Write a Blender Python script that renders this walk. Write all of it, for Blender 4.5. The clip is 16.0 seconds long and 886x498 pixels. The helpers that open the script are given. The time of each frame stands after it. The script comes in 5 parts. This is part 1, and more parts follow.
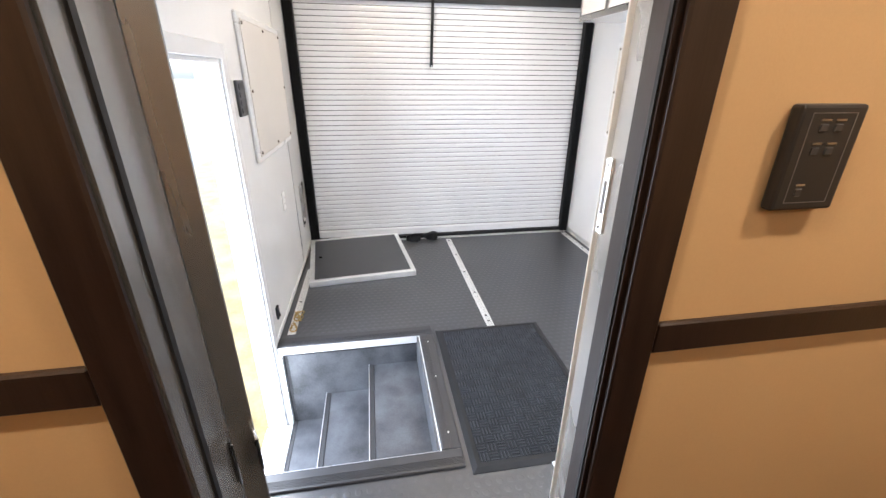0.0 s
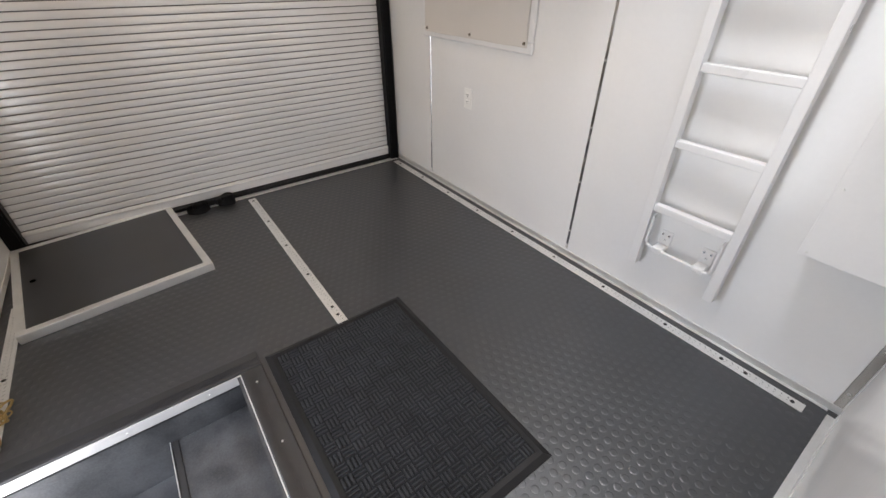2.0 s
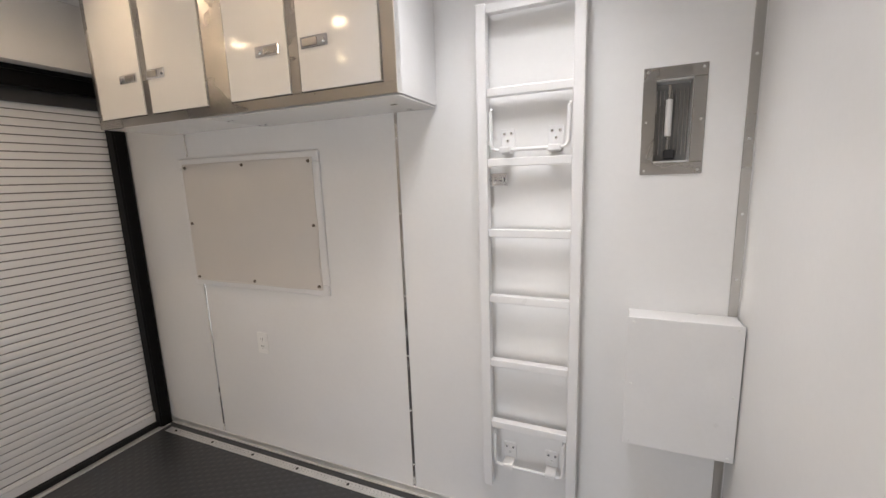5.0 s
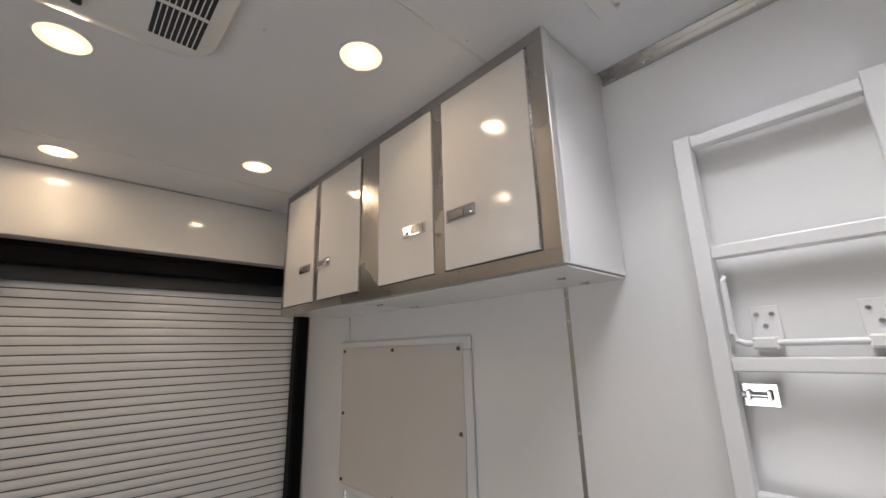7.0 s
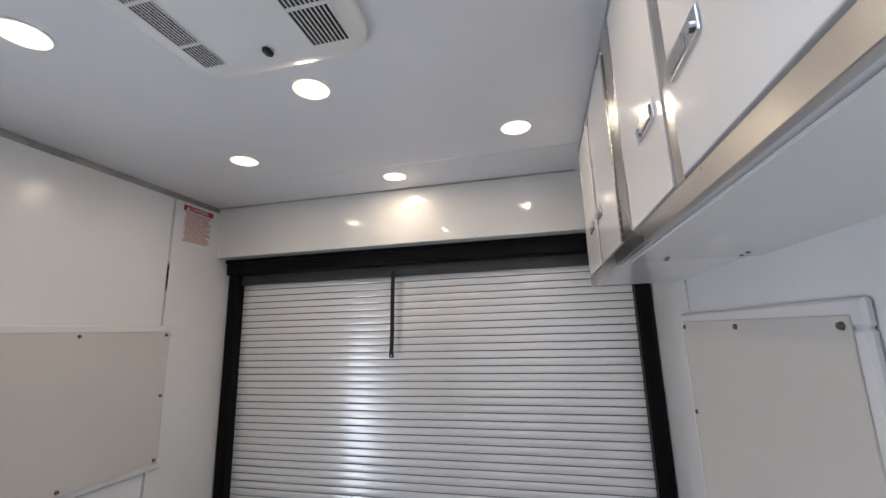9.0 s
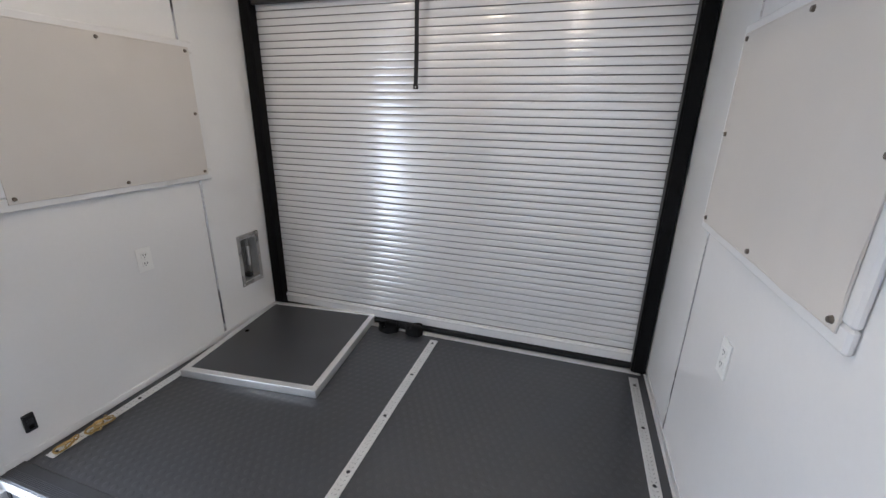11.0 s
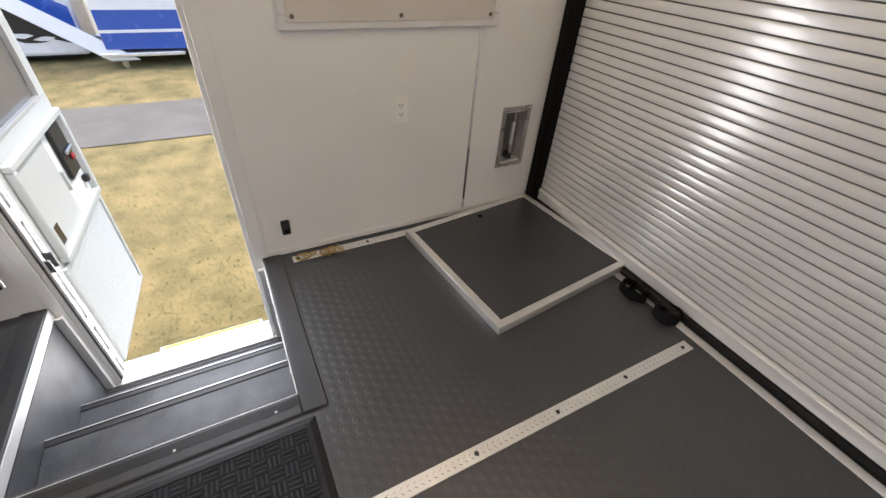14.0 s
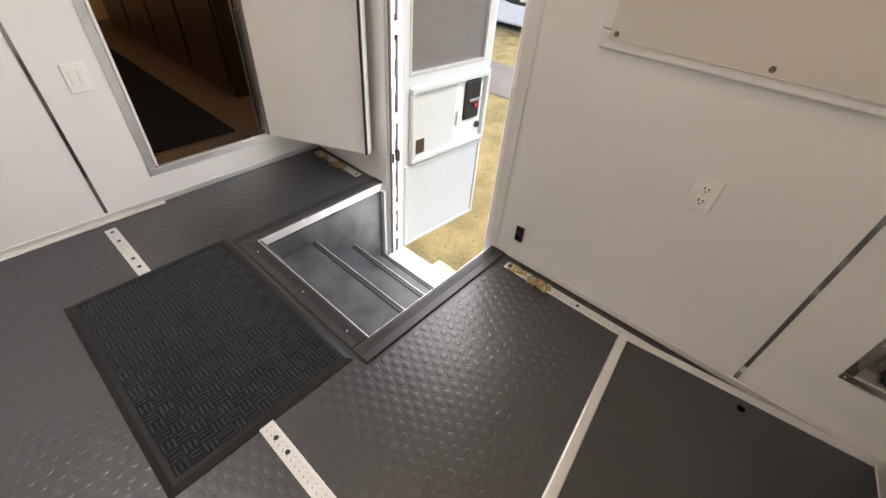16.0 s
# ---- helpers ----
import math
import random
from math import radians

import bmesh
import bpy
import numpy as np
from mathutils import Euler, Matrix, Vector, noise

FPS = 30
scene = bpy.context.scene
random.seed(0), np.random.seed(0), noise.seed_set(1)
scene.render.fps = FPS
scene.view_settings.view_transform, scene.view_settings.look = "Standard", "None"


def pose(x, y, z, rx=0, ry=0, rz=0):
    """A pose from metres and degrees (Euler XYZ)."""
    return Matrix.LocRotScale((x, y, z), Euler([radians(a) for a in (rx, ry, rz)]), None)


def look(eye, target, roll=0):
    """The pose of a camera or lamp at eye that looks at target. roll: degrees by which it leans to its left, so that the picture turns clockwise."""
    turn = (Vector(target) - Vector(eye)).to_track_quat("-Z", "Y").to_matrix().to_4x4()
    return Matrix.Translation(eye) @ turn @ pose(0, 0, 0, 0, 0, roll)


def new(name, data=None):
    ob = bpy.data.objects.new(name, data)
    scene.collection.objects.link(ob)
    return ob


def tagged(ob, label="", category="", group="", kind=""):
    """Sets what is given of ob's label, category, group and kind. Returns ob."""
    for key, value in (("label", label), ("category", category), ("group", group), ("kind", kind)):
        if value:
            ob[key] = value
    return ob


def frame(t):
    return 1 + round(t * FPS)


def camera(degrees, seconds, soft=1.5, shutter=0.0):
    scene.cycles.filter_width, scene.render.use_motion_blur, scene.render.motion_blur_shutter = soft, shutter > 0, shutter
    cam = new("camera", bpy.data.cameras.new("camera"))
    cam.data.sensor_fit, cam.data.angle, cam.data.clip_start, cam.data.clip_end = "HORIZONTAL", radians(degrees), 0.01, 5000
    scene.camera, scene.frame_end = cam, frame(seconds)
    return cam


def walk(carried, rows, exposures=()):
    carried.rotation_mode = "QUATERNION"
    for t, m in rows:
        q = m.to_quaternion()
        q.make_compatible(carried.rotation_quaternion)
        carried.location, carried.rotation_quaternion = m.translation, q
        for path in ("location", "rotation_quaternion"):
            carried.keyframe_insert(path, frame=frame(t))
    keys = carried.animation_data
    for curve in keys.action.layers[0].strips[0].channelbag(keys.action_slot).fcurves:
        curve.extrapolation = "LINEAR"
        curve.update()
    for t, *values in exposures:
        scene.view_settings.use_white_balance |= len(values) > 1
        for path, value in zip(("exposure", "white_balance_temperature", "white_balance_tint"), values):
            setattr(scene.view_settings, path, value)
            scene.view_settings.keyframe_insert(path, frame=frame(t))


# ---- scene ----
cam = camera(95.0, 16.0)
# seconds, place of the eye, yaw to the left of +y, pitch, roll
ROWS = [
    (0.0, 0.567, -0.528, 1.341, -9.83, -22.95, 0.48),
    (0.6, 0.572, -0.232, 1.295, -16.41, -25.42, 0.79),
    (1.0, 0.605, -0.088, 1.254, -20.80, -26.97, 1.00),
    (1.5, 0.698, 0.062, 1.269, -27.90, -31.37, 0.00),
    (2.0, 0.790, 0.140, 1.247, -36.36, -34.51, 0.10),
    (2.5, 0.841, 0.184, 1.220, -45.66, -36.53, 0.60),
    (3.0, 0.896, 0.311, 1.212, -56.07, -37.81, 0.90),
    (3.5, 0.913, 0.379, 1.231, -63.75, -35.31, 0.60),
    (4.0, 0.908, 0.392, 1.298, -67.65, -27.59, 0.40),
    (4.5, 0.901, 0.375, 1.382, -68.57, -18.42, -0.20),
    (4.7, 0.890, 0.368, 1.407, -68.67, -14.60, -0.40),
    (6.8, 1.212, 0.505, 1.530, -47.66, 13.00, -1.45),
    (7.0, 1.288, 0.554, 1.530, -43.12, 13.88, -1.57),
    (7.5, 1.512, 0.742, 1.554, -28.14, 16.29, -1.77),
    (8.0, 1.632, 0.825, 1.568, -8.15, 17.55, -2.25),
    (8.5, 1.800, 0.816, 1.574, 8.28, 16.34, -1.94),
    (9.0, 1.845, 0.770, 1.542, 13.26, 11.40, -1.58),
    (9.5, 1.859, 0.740, 1.481, 14.54, 2.77, -0.44),
    (10.0, 1.863, 0.743, 1.415, 15.30, -6.42, 0.67),
    (10.2, 1.877, 0.758, 1.385, 15.92, -9.77, 1.04),
    (12.3, 1.864, 0.815, 1.259, 23.74, -27.99, 2.20),
    (12.5, 1.852, 0.876, 1.272, 26.61, -29.86, 2.20),
    (13.0, 1.803, 0.989, 1.257, 34.61, -32.74, 3.10),
    (13.5, 1.698, 1.198, 1.237, 46.10, -35.59, 3.70),
    (14.0, 1.629, 1.382, 1.241, 59.78, -37.95, 4.60),
    (14.5, 1.608, 1.635, 1.256, 74.79, -39.83, 5.70),
    (15.0, 1.470, 1.824, 1.260, 92.50, -42.37, 5.22),
    (15.5, 1.341, 1.969, 1.263, 110.91, -42.45, 4.43),
    (16.0, 1.333, 2.133, 1.232, 128.35, -40.14, 5.16),
]
EXPOSURES = [
    (0.0, 5.38, 5750, 11), (0.6, 4.50, 5900, 11), (1.0, 4.25, 6050, 12), (1.5, 4.08, 6300, 13), (2.5, 4.32, 6450, 13), (3.5, 4.24, 6500, 13), (4.7, 3.92, 6750, 14),
    (7.0, 3.36, 6550, 14), (8.0, 3.72, 5950, 13), (9.0, 3.97, 5650, 12), (10.2, 4.15, 5600, 11), (12.5, 4.30, 5700, 11), (13.5, 4.26, 6250, 12), (14.5, 4.12, 6850, 13), (15.2, 4.23, 7000, 14), (16.0, 4.24, 7000, 14),
]


def facing(x, y, z, yaw, pitch, roll):
    ahead = Vector((-math.sin(radians(yaw)) * math.cos(radians(pitch)), math.cos(radians(yaw)) * math.cos(radians(pitch)), math.sin(radians(pitch))))
    return look((x, y, z), Vector((x, y, z)) + ahead, roll)


walk(cam, [(t, facing(*p)) for t, *p in ROWS], EXPOSURES)

# ---------------------------------------------------------------- light
world = bpy.data.worlds.new("sky")
world.use_nodes = True
scene.world = world
wn = world.node_tree.nodes
sky = wn.new("ShaderNodeTexSky")
sky.sky_type, sky.sun_disc = "NISHITA", False
sky.sun_elevation, sky.sun_rotation = radians(52), radians(200)
sky.air_density, sky.dust_density = 1.0, 3.0
wn["Background"].inputs["Strength"].default_value = 0.033
world.node_tree.links.new(sky.outputs["Color"], wn["Background"].inputs["Color"])
sun = new("sun", bpy.data.lights.new("sun", "SUN"))
sun.data.energy, sun.data.angle, sun.data.color = 0.21, radians(12), (1.0, 0.96, 0.9)
sun.matrix_world = look((-2.0, 7.0, 12.0), (0, 0, 0))
skylight = new("skylight", bpy.data.lights.new("skylight", "AREA"))
skylight.data.shape, skylight.data.size, skylight.data.size_y = "RECTANGLE", 0.36, 0.36
skylight.data.spread = radians(105)
skylight.data.energy, skylight.data.color = 0.42, (0.97, 0.985, 1.0)
skylight.matrix_world = look((1.905, 0.648, 2.405), (1.905, 0.648, 0.0))

# daylight through the open entry doorway
daylight = new("daylight", bpy.data.lights.new("daylight", "AREA"))
daylight.data.shape, daylight.data.size, daylight.data.size_y = "RECTANGLE", 0.64, 1.8
daylight.data.energy, daylight.data.color = 0.98, (0.95, 0.975, 1.0)
daylight.matrix_world = pose(-0.085, 0.993, 0.44, 90, 0, -90)

LAMP = 4.0
W, L, H = 2.36, 2.95, 2.30
GROUND = -1.1


# ---------------------------------------------------------------- materials
def socket(node, *names):
    for n in names:
        if n in node.inputs:
            return node.inputs[n]


def material(name, colour, rough=0.5, metal=0.0, spread=0.06, scale=6.0, grain=120.0, bump=0.0, coat=0.0, rough_spread=0.08, stretch=(1, 1, 1), second=None, spec=0.5, random_tint=0.0):
    m = bpy.data.materials.new(name)
    m.use_nodes = True
    nt = m.node_tree
    n, link = nt.nodes, nt.links.new
    b = n["Principled BSDF"]
    tc = n.new("ShaderNodeTexCoord")
    mp = n.new("ShaderNodeMapping")
    mp.inputs["Scale"].default_value = stretch
    link(tc.outputs["Object"], mp.inputs["Vector"])
    big = n.new("ShaderNodeTexNoise")
    big.inputs["Scale"].default_value, big.inputs["Detail"].default_value = scale, 5.0
    fine = n.new("ShaderNodeTexNoise")
    fine.inputs["Scale"].default_value, fine.inputs["Detail"].default_value = grain, 3.0
    link(mp.outputs["Vector"], big.inputs["Vector"])
    link(mp.outputs["Vector"], fine.inputs["Vector"])
    mixf = n.new("ShaderNodeMath")
    mixf.operation = "MULTIPLY_ADD"
    mixf.inputs[1].default_value = 0.35
    link(fine.outputs["Fac"], mixf.inputs[0])
    link(big.outputs["Fac"], mixf.inputs[2])
    ramp = n.new("ShaderNodeMapRange")
    ramp.inputs["From Min"].default_value, ramp.inputs["From Max"].default_value = 0.42, 0.92
    link(mixf.outputs[0], ramp.inputs["Value"])
    mix = n.new("ShaderNodeMix")
    mix.data_type = "RGBA"
    lo = tuple(max(0.0, c * (1 - spread)) for c in colour)
    hi = second or tuple(min(1.0, c * (1 + spread)) for c in colour)
    mix.inputs["A"].default_value, mix.inputs["B"].default_value = (*lo, 1), (*hi, 1)
    link(ramp.outputs["Result"], mix.inputs["Factor"])
    out = mix.outputs["Result"]
    if random_tint:
        info = n.new("ShaderNodeObjectInfo")
        hsv = n.new("ShaderNodeHueSaturation")
        val = n.new("ShaderNodeMapRange")
        val.inputs["To Min"].default_value, val.inputs["To Max"].default_value = 1 - random_tint, 1 + random_tint
        link(info.outputs["Random"], val.inputs["Value"])
        link(val.outputs["Result"], hsv.inputs["Value"])
        link(out, hsv.inputs["Color"])
        out = hsv.outputs["Color"]
    link(out, b.inputs["Base Color"])
    rr = n.new("ShaderNodeMapRange")
    rr.inputs["To Min"].default_value, rr.inputs["To Max"].default_value = max(0.02, rough - rough_spread), min(1, rough + rough_spread)
    link(big.outputs["Fac"], rr.inputs["Value"])
    link(rr.outputs["Result"], b.inputs["Roughness"])
    b.inputs["Metallic"].default_value, b.inputs["Specular IOR Level"].default_value = metal, spec
    if coat:
        b.inputs["Coat Weight"].default_value, b.inputs["Coat Roughness"].default_value = coat, 0.05
    if bump:
        bp = n.new("ShaderNodeBump")
        bp.inputs["Strength"].default_value, bp.inputs["Distance"].default_value = bump, 0.004
        link(fine.outputs["Fac"], bp.inputs["Height"])
        link(bp.outputs["Normal"], b.inputs["Normal"])
    return m


def glowing(name, colour, strength):
    m = bpy.data.materials.new(name)
    m.use_nodes = True
    b = m.node_tree.nodes["Principled BSDF"]
    b.inputs["Base Color"].default_value = (0.9, 0.9, 0.9, 1)
    b.inputs["Emission Color"].default_value, b.inputs["Emission Strength"].default_value = (*colour, 1), strength
    return m


def glass(name, colour, rough=0.0):
    m = bpy.data.materials.new(name)
    m.use_nodes = True
    b = m.node_tree.nodes["Principled BSDF"]
    b.inputs["Base Color"].default_value = (*colour, 1)
    b.inputs["Roughness"].default_value, b.inputs["Transmission Weight"].default_value, b.inputs["IOR"].default_value = rough, 1.0, 1.45
    return m


def frosted(name, colour):
    m = bpy.data.materials.new(name)
    m.use_nodes = True
    nt = m.node_tree
    b, o = nt.nodes["Principled BSDF"], nt.nodes["Material Output"]
    t, add = nt.nodes.new("ShaderNodeBsdfTranslucent"), nt.nodes.new("ShaderNodeMixShader")
    t.inputs["Color"].default_value = (*colour, 1)
    b.inputs["Base Color"].default_value = (*colour, 1)
    add.inputs["Fac"].default_value = 0.75
    nt.links.new(b.outputs["BSDF"], add.inputs[1])
    nt.links.new(t.outputs["BSDF"], add.inputs[2])
    nt.links.new(add.outputs["Shader"], o.inputs["Surface"])
    return m


M_WALL = material("white glossy wall panel", (0.84, 0.84, 0.835), 0.20, spread=0.025, scale=2.5, grain=60, bump=0.02, rough_spread=0.05)
M_CEIL = material("white ceiling panel", (0.82, 0.82, 0.835), 0.42, spread=0.03, scale=2.0, grain=80, bump=0.02)
M_FLOOR = material("dark grey rubber floor", (0.036, 0.038, 0.043), 0.38, spread=0.14, scale=5, grain=240, bump=0.03, rough_spread=0.03, spec=0.8)
M_COIN = material("dark grey rubber studs", (0.040, 0.042, 0.047), 0.34, spread=0.12, scale=9, grain=200, bump=0.02, rough_spread=0.03, spec=0.8)
M_ALU = material("brushed aluminium", (0.80, 0.80, 0.79), 0.36, 0.7, spread=0.08, scale=10, grain=180, bump=0.008)
M_STEEL = material("brushed stainless steel", (0.50, 0.485, 0.465), 0.28, 1.0, spread=0.05, scale=3, grain=160, bump=0.004)
M_CHROME = material("polished chrome", (0.75, 0.75, 0.76), 0.10, 1.0, spread=0.03, rough_spread=0.03)
M_WHITE = material("white painted metal", (0.80, 0.80, 0.80), 0.30, spread=0.03, scale=5, grain=90, bump=0.015)
M_SLAT = material("white painted aluminium slat", (0.86, 0.86, 0.865), 0.20, 0.11, spread=0.02, scale=3, grain=80, rough_spread=0.03, coat=1.0, spec=0.9)
M_GROOVE = material("grey slat joint", (0.09, 0.09, 0.093), 0.6)
M_BLACK = material("black powder coat", (0.004, 0.004, 0.0045), 0.38, spread=0.2, grain=200, bump=0.02, spec=0.12)
M_RUBBER = material("black rubber", (0.014, 0.014, 0.015), 0.5, spread=0.2, scale=12, grain=220, bump=0.05, spec=0.25)
M_EDGING = material("charcoal rubber edging", (0.035, 0.035, 0.037), 0.42, spread=0.15, scale=12, grain=220, bump=0.04)
M_MAT = material("charcoal carpet ribs", (0.034, 0.036, 0.042), 0.9, spread=0.35, scale=14, grain=420, bump=0.5)
M_MATBASE = material("dark carpet base", (0.012, 0.013, 0.016), 0.95, spread=0.3, scale=14, grain=420, bump=0.5)
M_TREAD = material("dark grey step covering", (0.048, 0.050, 0.055), 0.40, spread=0.45, scale=7, grain=180, bump=0.05, second=(0.115, 0.12, 0.13))
M_HOLE = material("unlit hole", (0.002, 0.002, 0.002), 0.9, spec=0.0)
M_ALUPAINT = material("satin anodised aluminium", (0.74, 0.74, 0.74), 0.38, 0.4, spread=0.05, scale=8, grain=160, bump=0.01)
M_CANVAS = material("beige snap-on vinyl", (0.68, 0.648, 0.61), 0.5, spread=0.03, scale=4, grain=300, bump=0.06)
M_BRASS = material("zinc yellow brass", (0.46, 0.33, 0.14), 0.32, 1.0, spread=0.12, scale=30)
M_PLASTIC = material("white plastic", (0.86, 0.86, 0.84), 0.35, spread=0.02)
M_DARKPL = material("black plastic", (0.016, 0.016, 0.018), 0.4, spread=0.1)
M_CAB = material("white gloss cabinet panel", (0.80, 0.79, 0.77), 0.10, spread=0.02, scale=2, grain=50, rough_spread=0.03)
M_RED = material("red print", (0.42, 0.03, 0.04), 0.5)
M_TEXT = material("faded red print", (0.52, 0.30, 0.28), 0.5)
M_PAPER = material("white sticker", (0.78, 0.77, 0.75), 0.4, spread=0.02)
M_BEIGE = material("tan wall covering", (0.50, 0.325, 0.165), 0.5, spread=0.05, scale=3, grain=300, bump=0.05)
M_WOOD = material("dark espresso wood", (0.020, 0.011, 0.008), 0.35, spread=0.4, scale=8, grain=60, bump=0.05, stretch=(8, 8, 0.6))
M_TAN = material("tan wood", (0.05, 0.030, 0.016), 0.45, spread=0.2, scale=6, grain=60, stretch=(8, 0.6, 8))
M_GRASS = material("dry lawn", (0.115, 0.105, 0.034), 0.95, spread=0.25, scale=3.4, grain=45, bump=0.5, second=(0.26, 0.20, 0.085))
M_BLADE = material("grass blades", (0.14, 0.13, 0.04), 0.9, spread=0.2, scale=0.8, grain=8, second=(0.27, 0.22, 0.10))
M_ASPH = material("asphalt", (0.112, 0.107, 0.097), 0.9, spread=0.25, scale=2, grain=60, bump=0.4)
M_BLUE = material("blue car paint", (0.02, 0.09, 0.42), 0.25, spread=0.05, coat=0.8)
M_CARWHITE = material("white car paint", (0.80, 0.80, 0.80), 0.3, spread=0.03, coat=0.5)
M_TYRE = material("tyre rubber", (0.07, 0.07, 0.075), 0.8, spread=0.2)
M_SCREEN = material("dark tinted door window", (0.17, 0.16, 0.15), 0.15, spread=0.1)
M_ORANGE = material("amber marker lens", (0.8, 0.2, 0.03), 0.3)
M_LAMP = glowing("lit lamp diffuser", (1.0, 0.78, 0.52), LAMP)
M_DOME = frosted("white acrylic dome", (0.85, 0.87, 0.9))
M_LAMP2 = glowing("added living room lamp diffuser", (1.0, 0.80, 0.55), 42.0)
M_LAMPRIM = glowing("dim rim of the lamp diffuser", (1.0, 0.70, 0.38), 0.16)
M_RUG = material("black rug pile", (0.004, 0.004, 0.0045), 0.95, spread=0.3, grain=300, bump=0.3, spec=0.1)
M_SEAM = material("dark red floor line", (0.06, 0.014, 0.01), 0.6)
M_SATIN = material("satin silver steel", (0.62, 0.605, 0.58), 0.27, 0.85, spread=0.04, scale=3, grain=160, bump=0.004)
M_GREYMETAL = material("grey satin metal", (0.34, 0.335, 0.33), 0.26, 0.75, spread=0.08, scale=3, grain=140, bump=0.006, stretch=(6, 6, 0.5))
M_DOORSKIN = material("white fibreglass door skin", (0.60, 0.62, 0.605), 0.35, spread=0.03, scale=4, grain=90, bump=0.02)
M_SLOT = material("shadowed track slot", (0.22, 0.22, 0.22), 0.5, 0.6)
M_SNAP = material("dull bronze snap", (0.20, 0.17, 0.14), 0.35, 1.0, spread=0.1)
M_YELLOW = material("yellow grip strip", (0.6, 0.5, 0.05), 0.7)


# ---------------------------------------------------------------- building helpers
def thing(name, at, label="", category="", group="", kind=""):
    ob = new(name)
    ob.location = at
    ob.empty_display_size = 0.05
    return tagged(ob, label, category, group, kind)


def finish(name, bm, mat, smooth=False):
    me = bpy.data.meshes.new(name)
    bmesh.ops.recalc_face_normals(bm, faces=bm.faces)
    if smooth:
        for f in bm.faces:
            f.smooth = True
    bm.to_mesh(me)
    bm.free()
    me.materials.append(mat)
    if smooth:
        me.set_sharp_from_angle(angle=radians(40))
    return me


def part(name, bm, mat, parent=None, label="", smooth=False):
    """One mesh object, in the world's metres, under a thing or a part."""
    ob = new(name, finish(name, bm, mat, smooth))
    if parent is not None:
        ob.parent = parent
        p, m = parent, Matrix.Identity(4)
        chain = []
        while p is not None:
            chain.append(p)
            p = p.parent
        for q in reversed(chain):
            m = m @ q.matrix_parent_inverse @ Matrix.LocRotScale(q.location, q.rotation_euler, q.scale)
        ob.matrix_parent_inverse = m.inverted()
    return tagged(ob, label)


def shared(name, me, at, parent, rot=(0, 0, 0)):
    """A piece on a shared mesh, placed in the parent's own space (parents at the origin)."""
    ob = new(name, me)
    ob.parent = parent
    ob.matrix_parent_inverse = Matrix.Translation(-Vector(parent.location))
    ob.location, ob.rotation_euler = at, rot
    return ob


def box(bm, lo, hi, bevel=0.0, seg=1, turn=None):
    lo, hi = Vector(lo), Vector(hi)
    m = Matrix.Translation((lo + hi) / 2)
    r = bmesh.ops.create_cube(bm, size=1, matrix=(turn or Matrix.Identity(4)) @ m @ Matrix.Diagonal((*(hi - lo), 1)))
    if bevel:
        vs = r["verts"]
        es = {e for v in vs for e in v.link_edges}
        bmesh.ops.bevel(bm, geom=list(es), offset=bevel, segments=seg, affect="EDGES", profile=0.5)
    return bm


def cyl(bm, a, b, r, n=16, r2=None):
    a, b = Vector(a), Vector(b)
    d = b - a
    q = d.to_track_quat("Z", "Y").to_matrix().to_4x4()
    bmesh.ops.create_cone(bm, cap_ends=True, segments=n, radius1=r, radius2=r if r2 is None else r2, depth=d.length, matrix=Matrix.Translation((a + b) / 2) @ q)
    return bm


def tube(bm, pts, r, n=8, closed=False):
    """A round bar along points."""
    pts = [Vector(p) for p in pts]
    rings = []
    count = len(pts)
    up = Vector((0.31, 0.17, 0.93))
    for i, p in enumerate(pts):
        a = pts[(i - 1) % count] if closed or i else p
        b = pts[(i + 1) % count] if closed or i < count - 1 else p
        d = (b - a).normalized()
        s = d.cross(up)
        if s.length < 0.1:
            s = d.cross(Vector((1, 0, 0)))
        s.normalize()
        t = d.cross(s).normalized()
        rings.append([bm.verts.new(p + r * (math.cos(k * math.tau / n) * s + math.sin(k * math.tau / n) * t)) for k in range(n)])
    for i in range(count if closed else count - 1):
        a, b = rings[i], rings[(i + 1) % count]
        for k in range(n):
            bm.faces.new((a[k], a[(k + 1) % n], b[(k + 1) % n], b[k]))
    if not closed:
        bm.faces.new(rings[0])
        bm.faces.new(list(reversed(rings[-1])))
    return bm


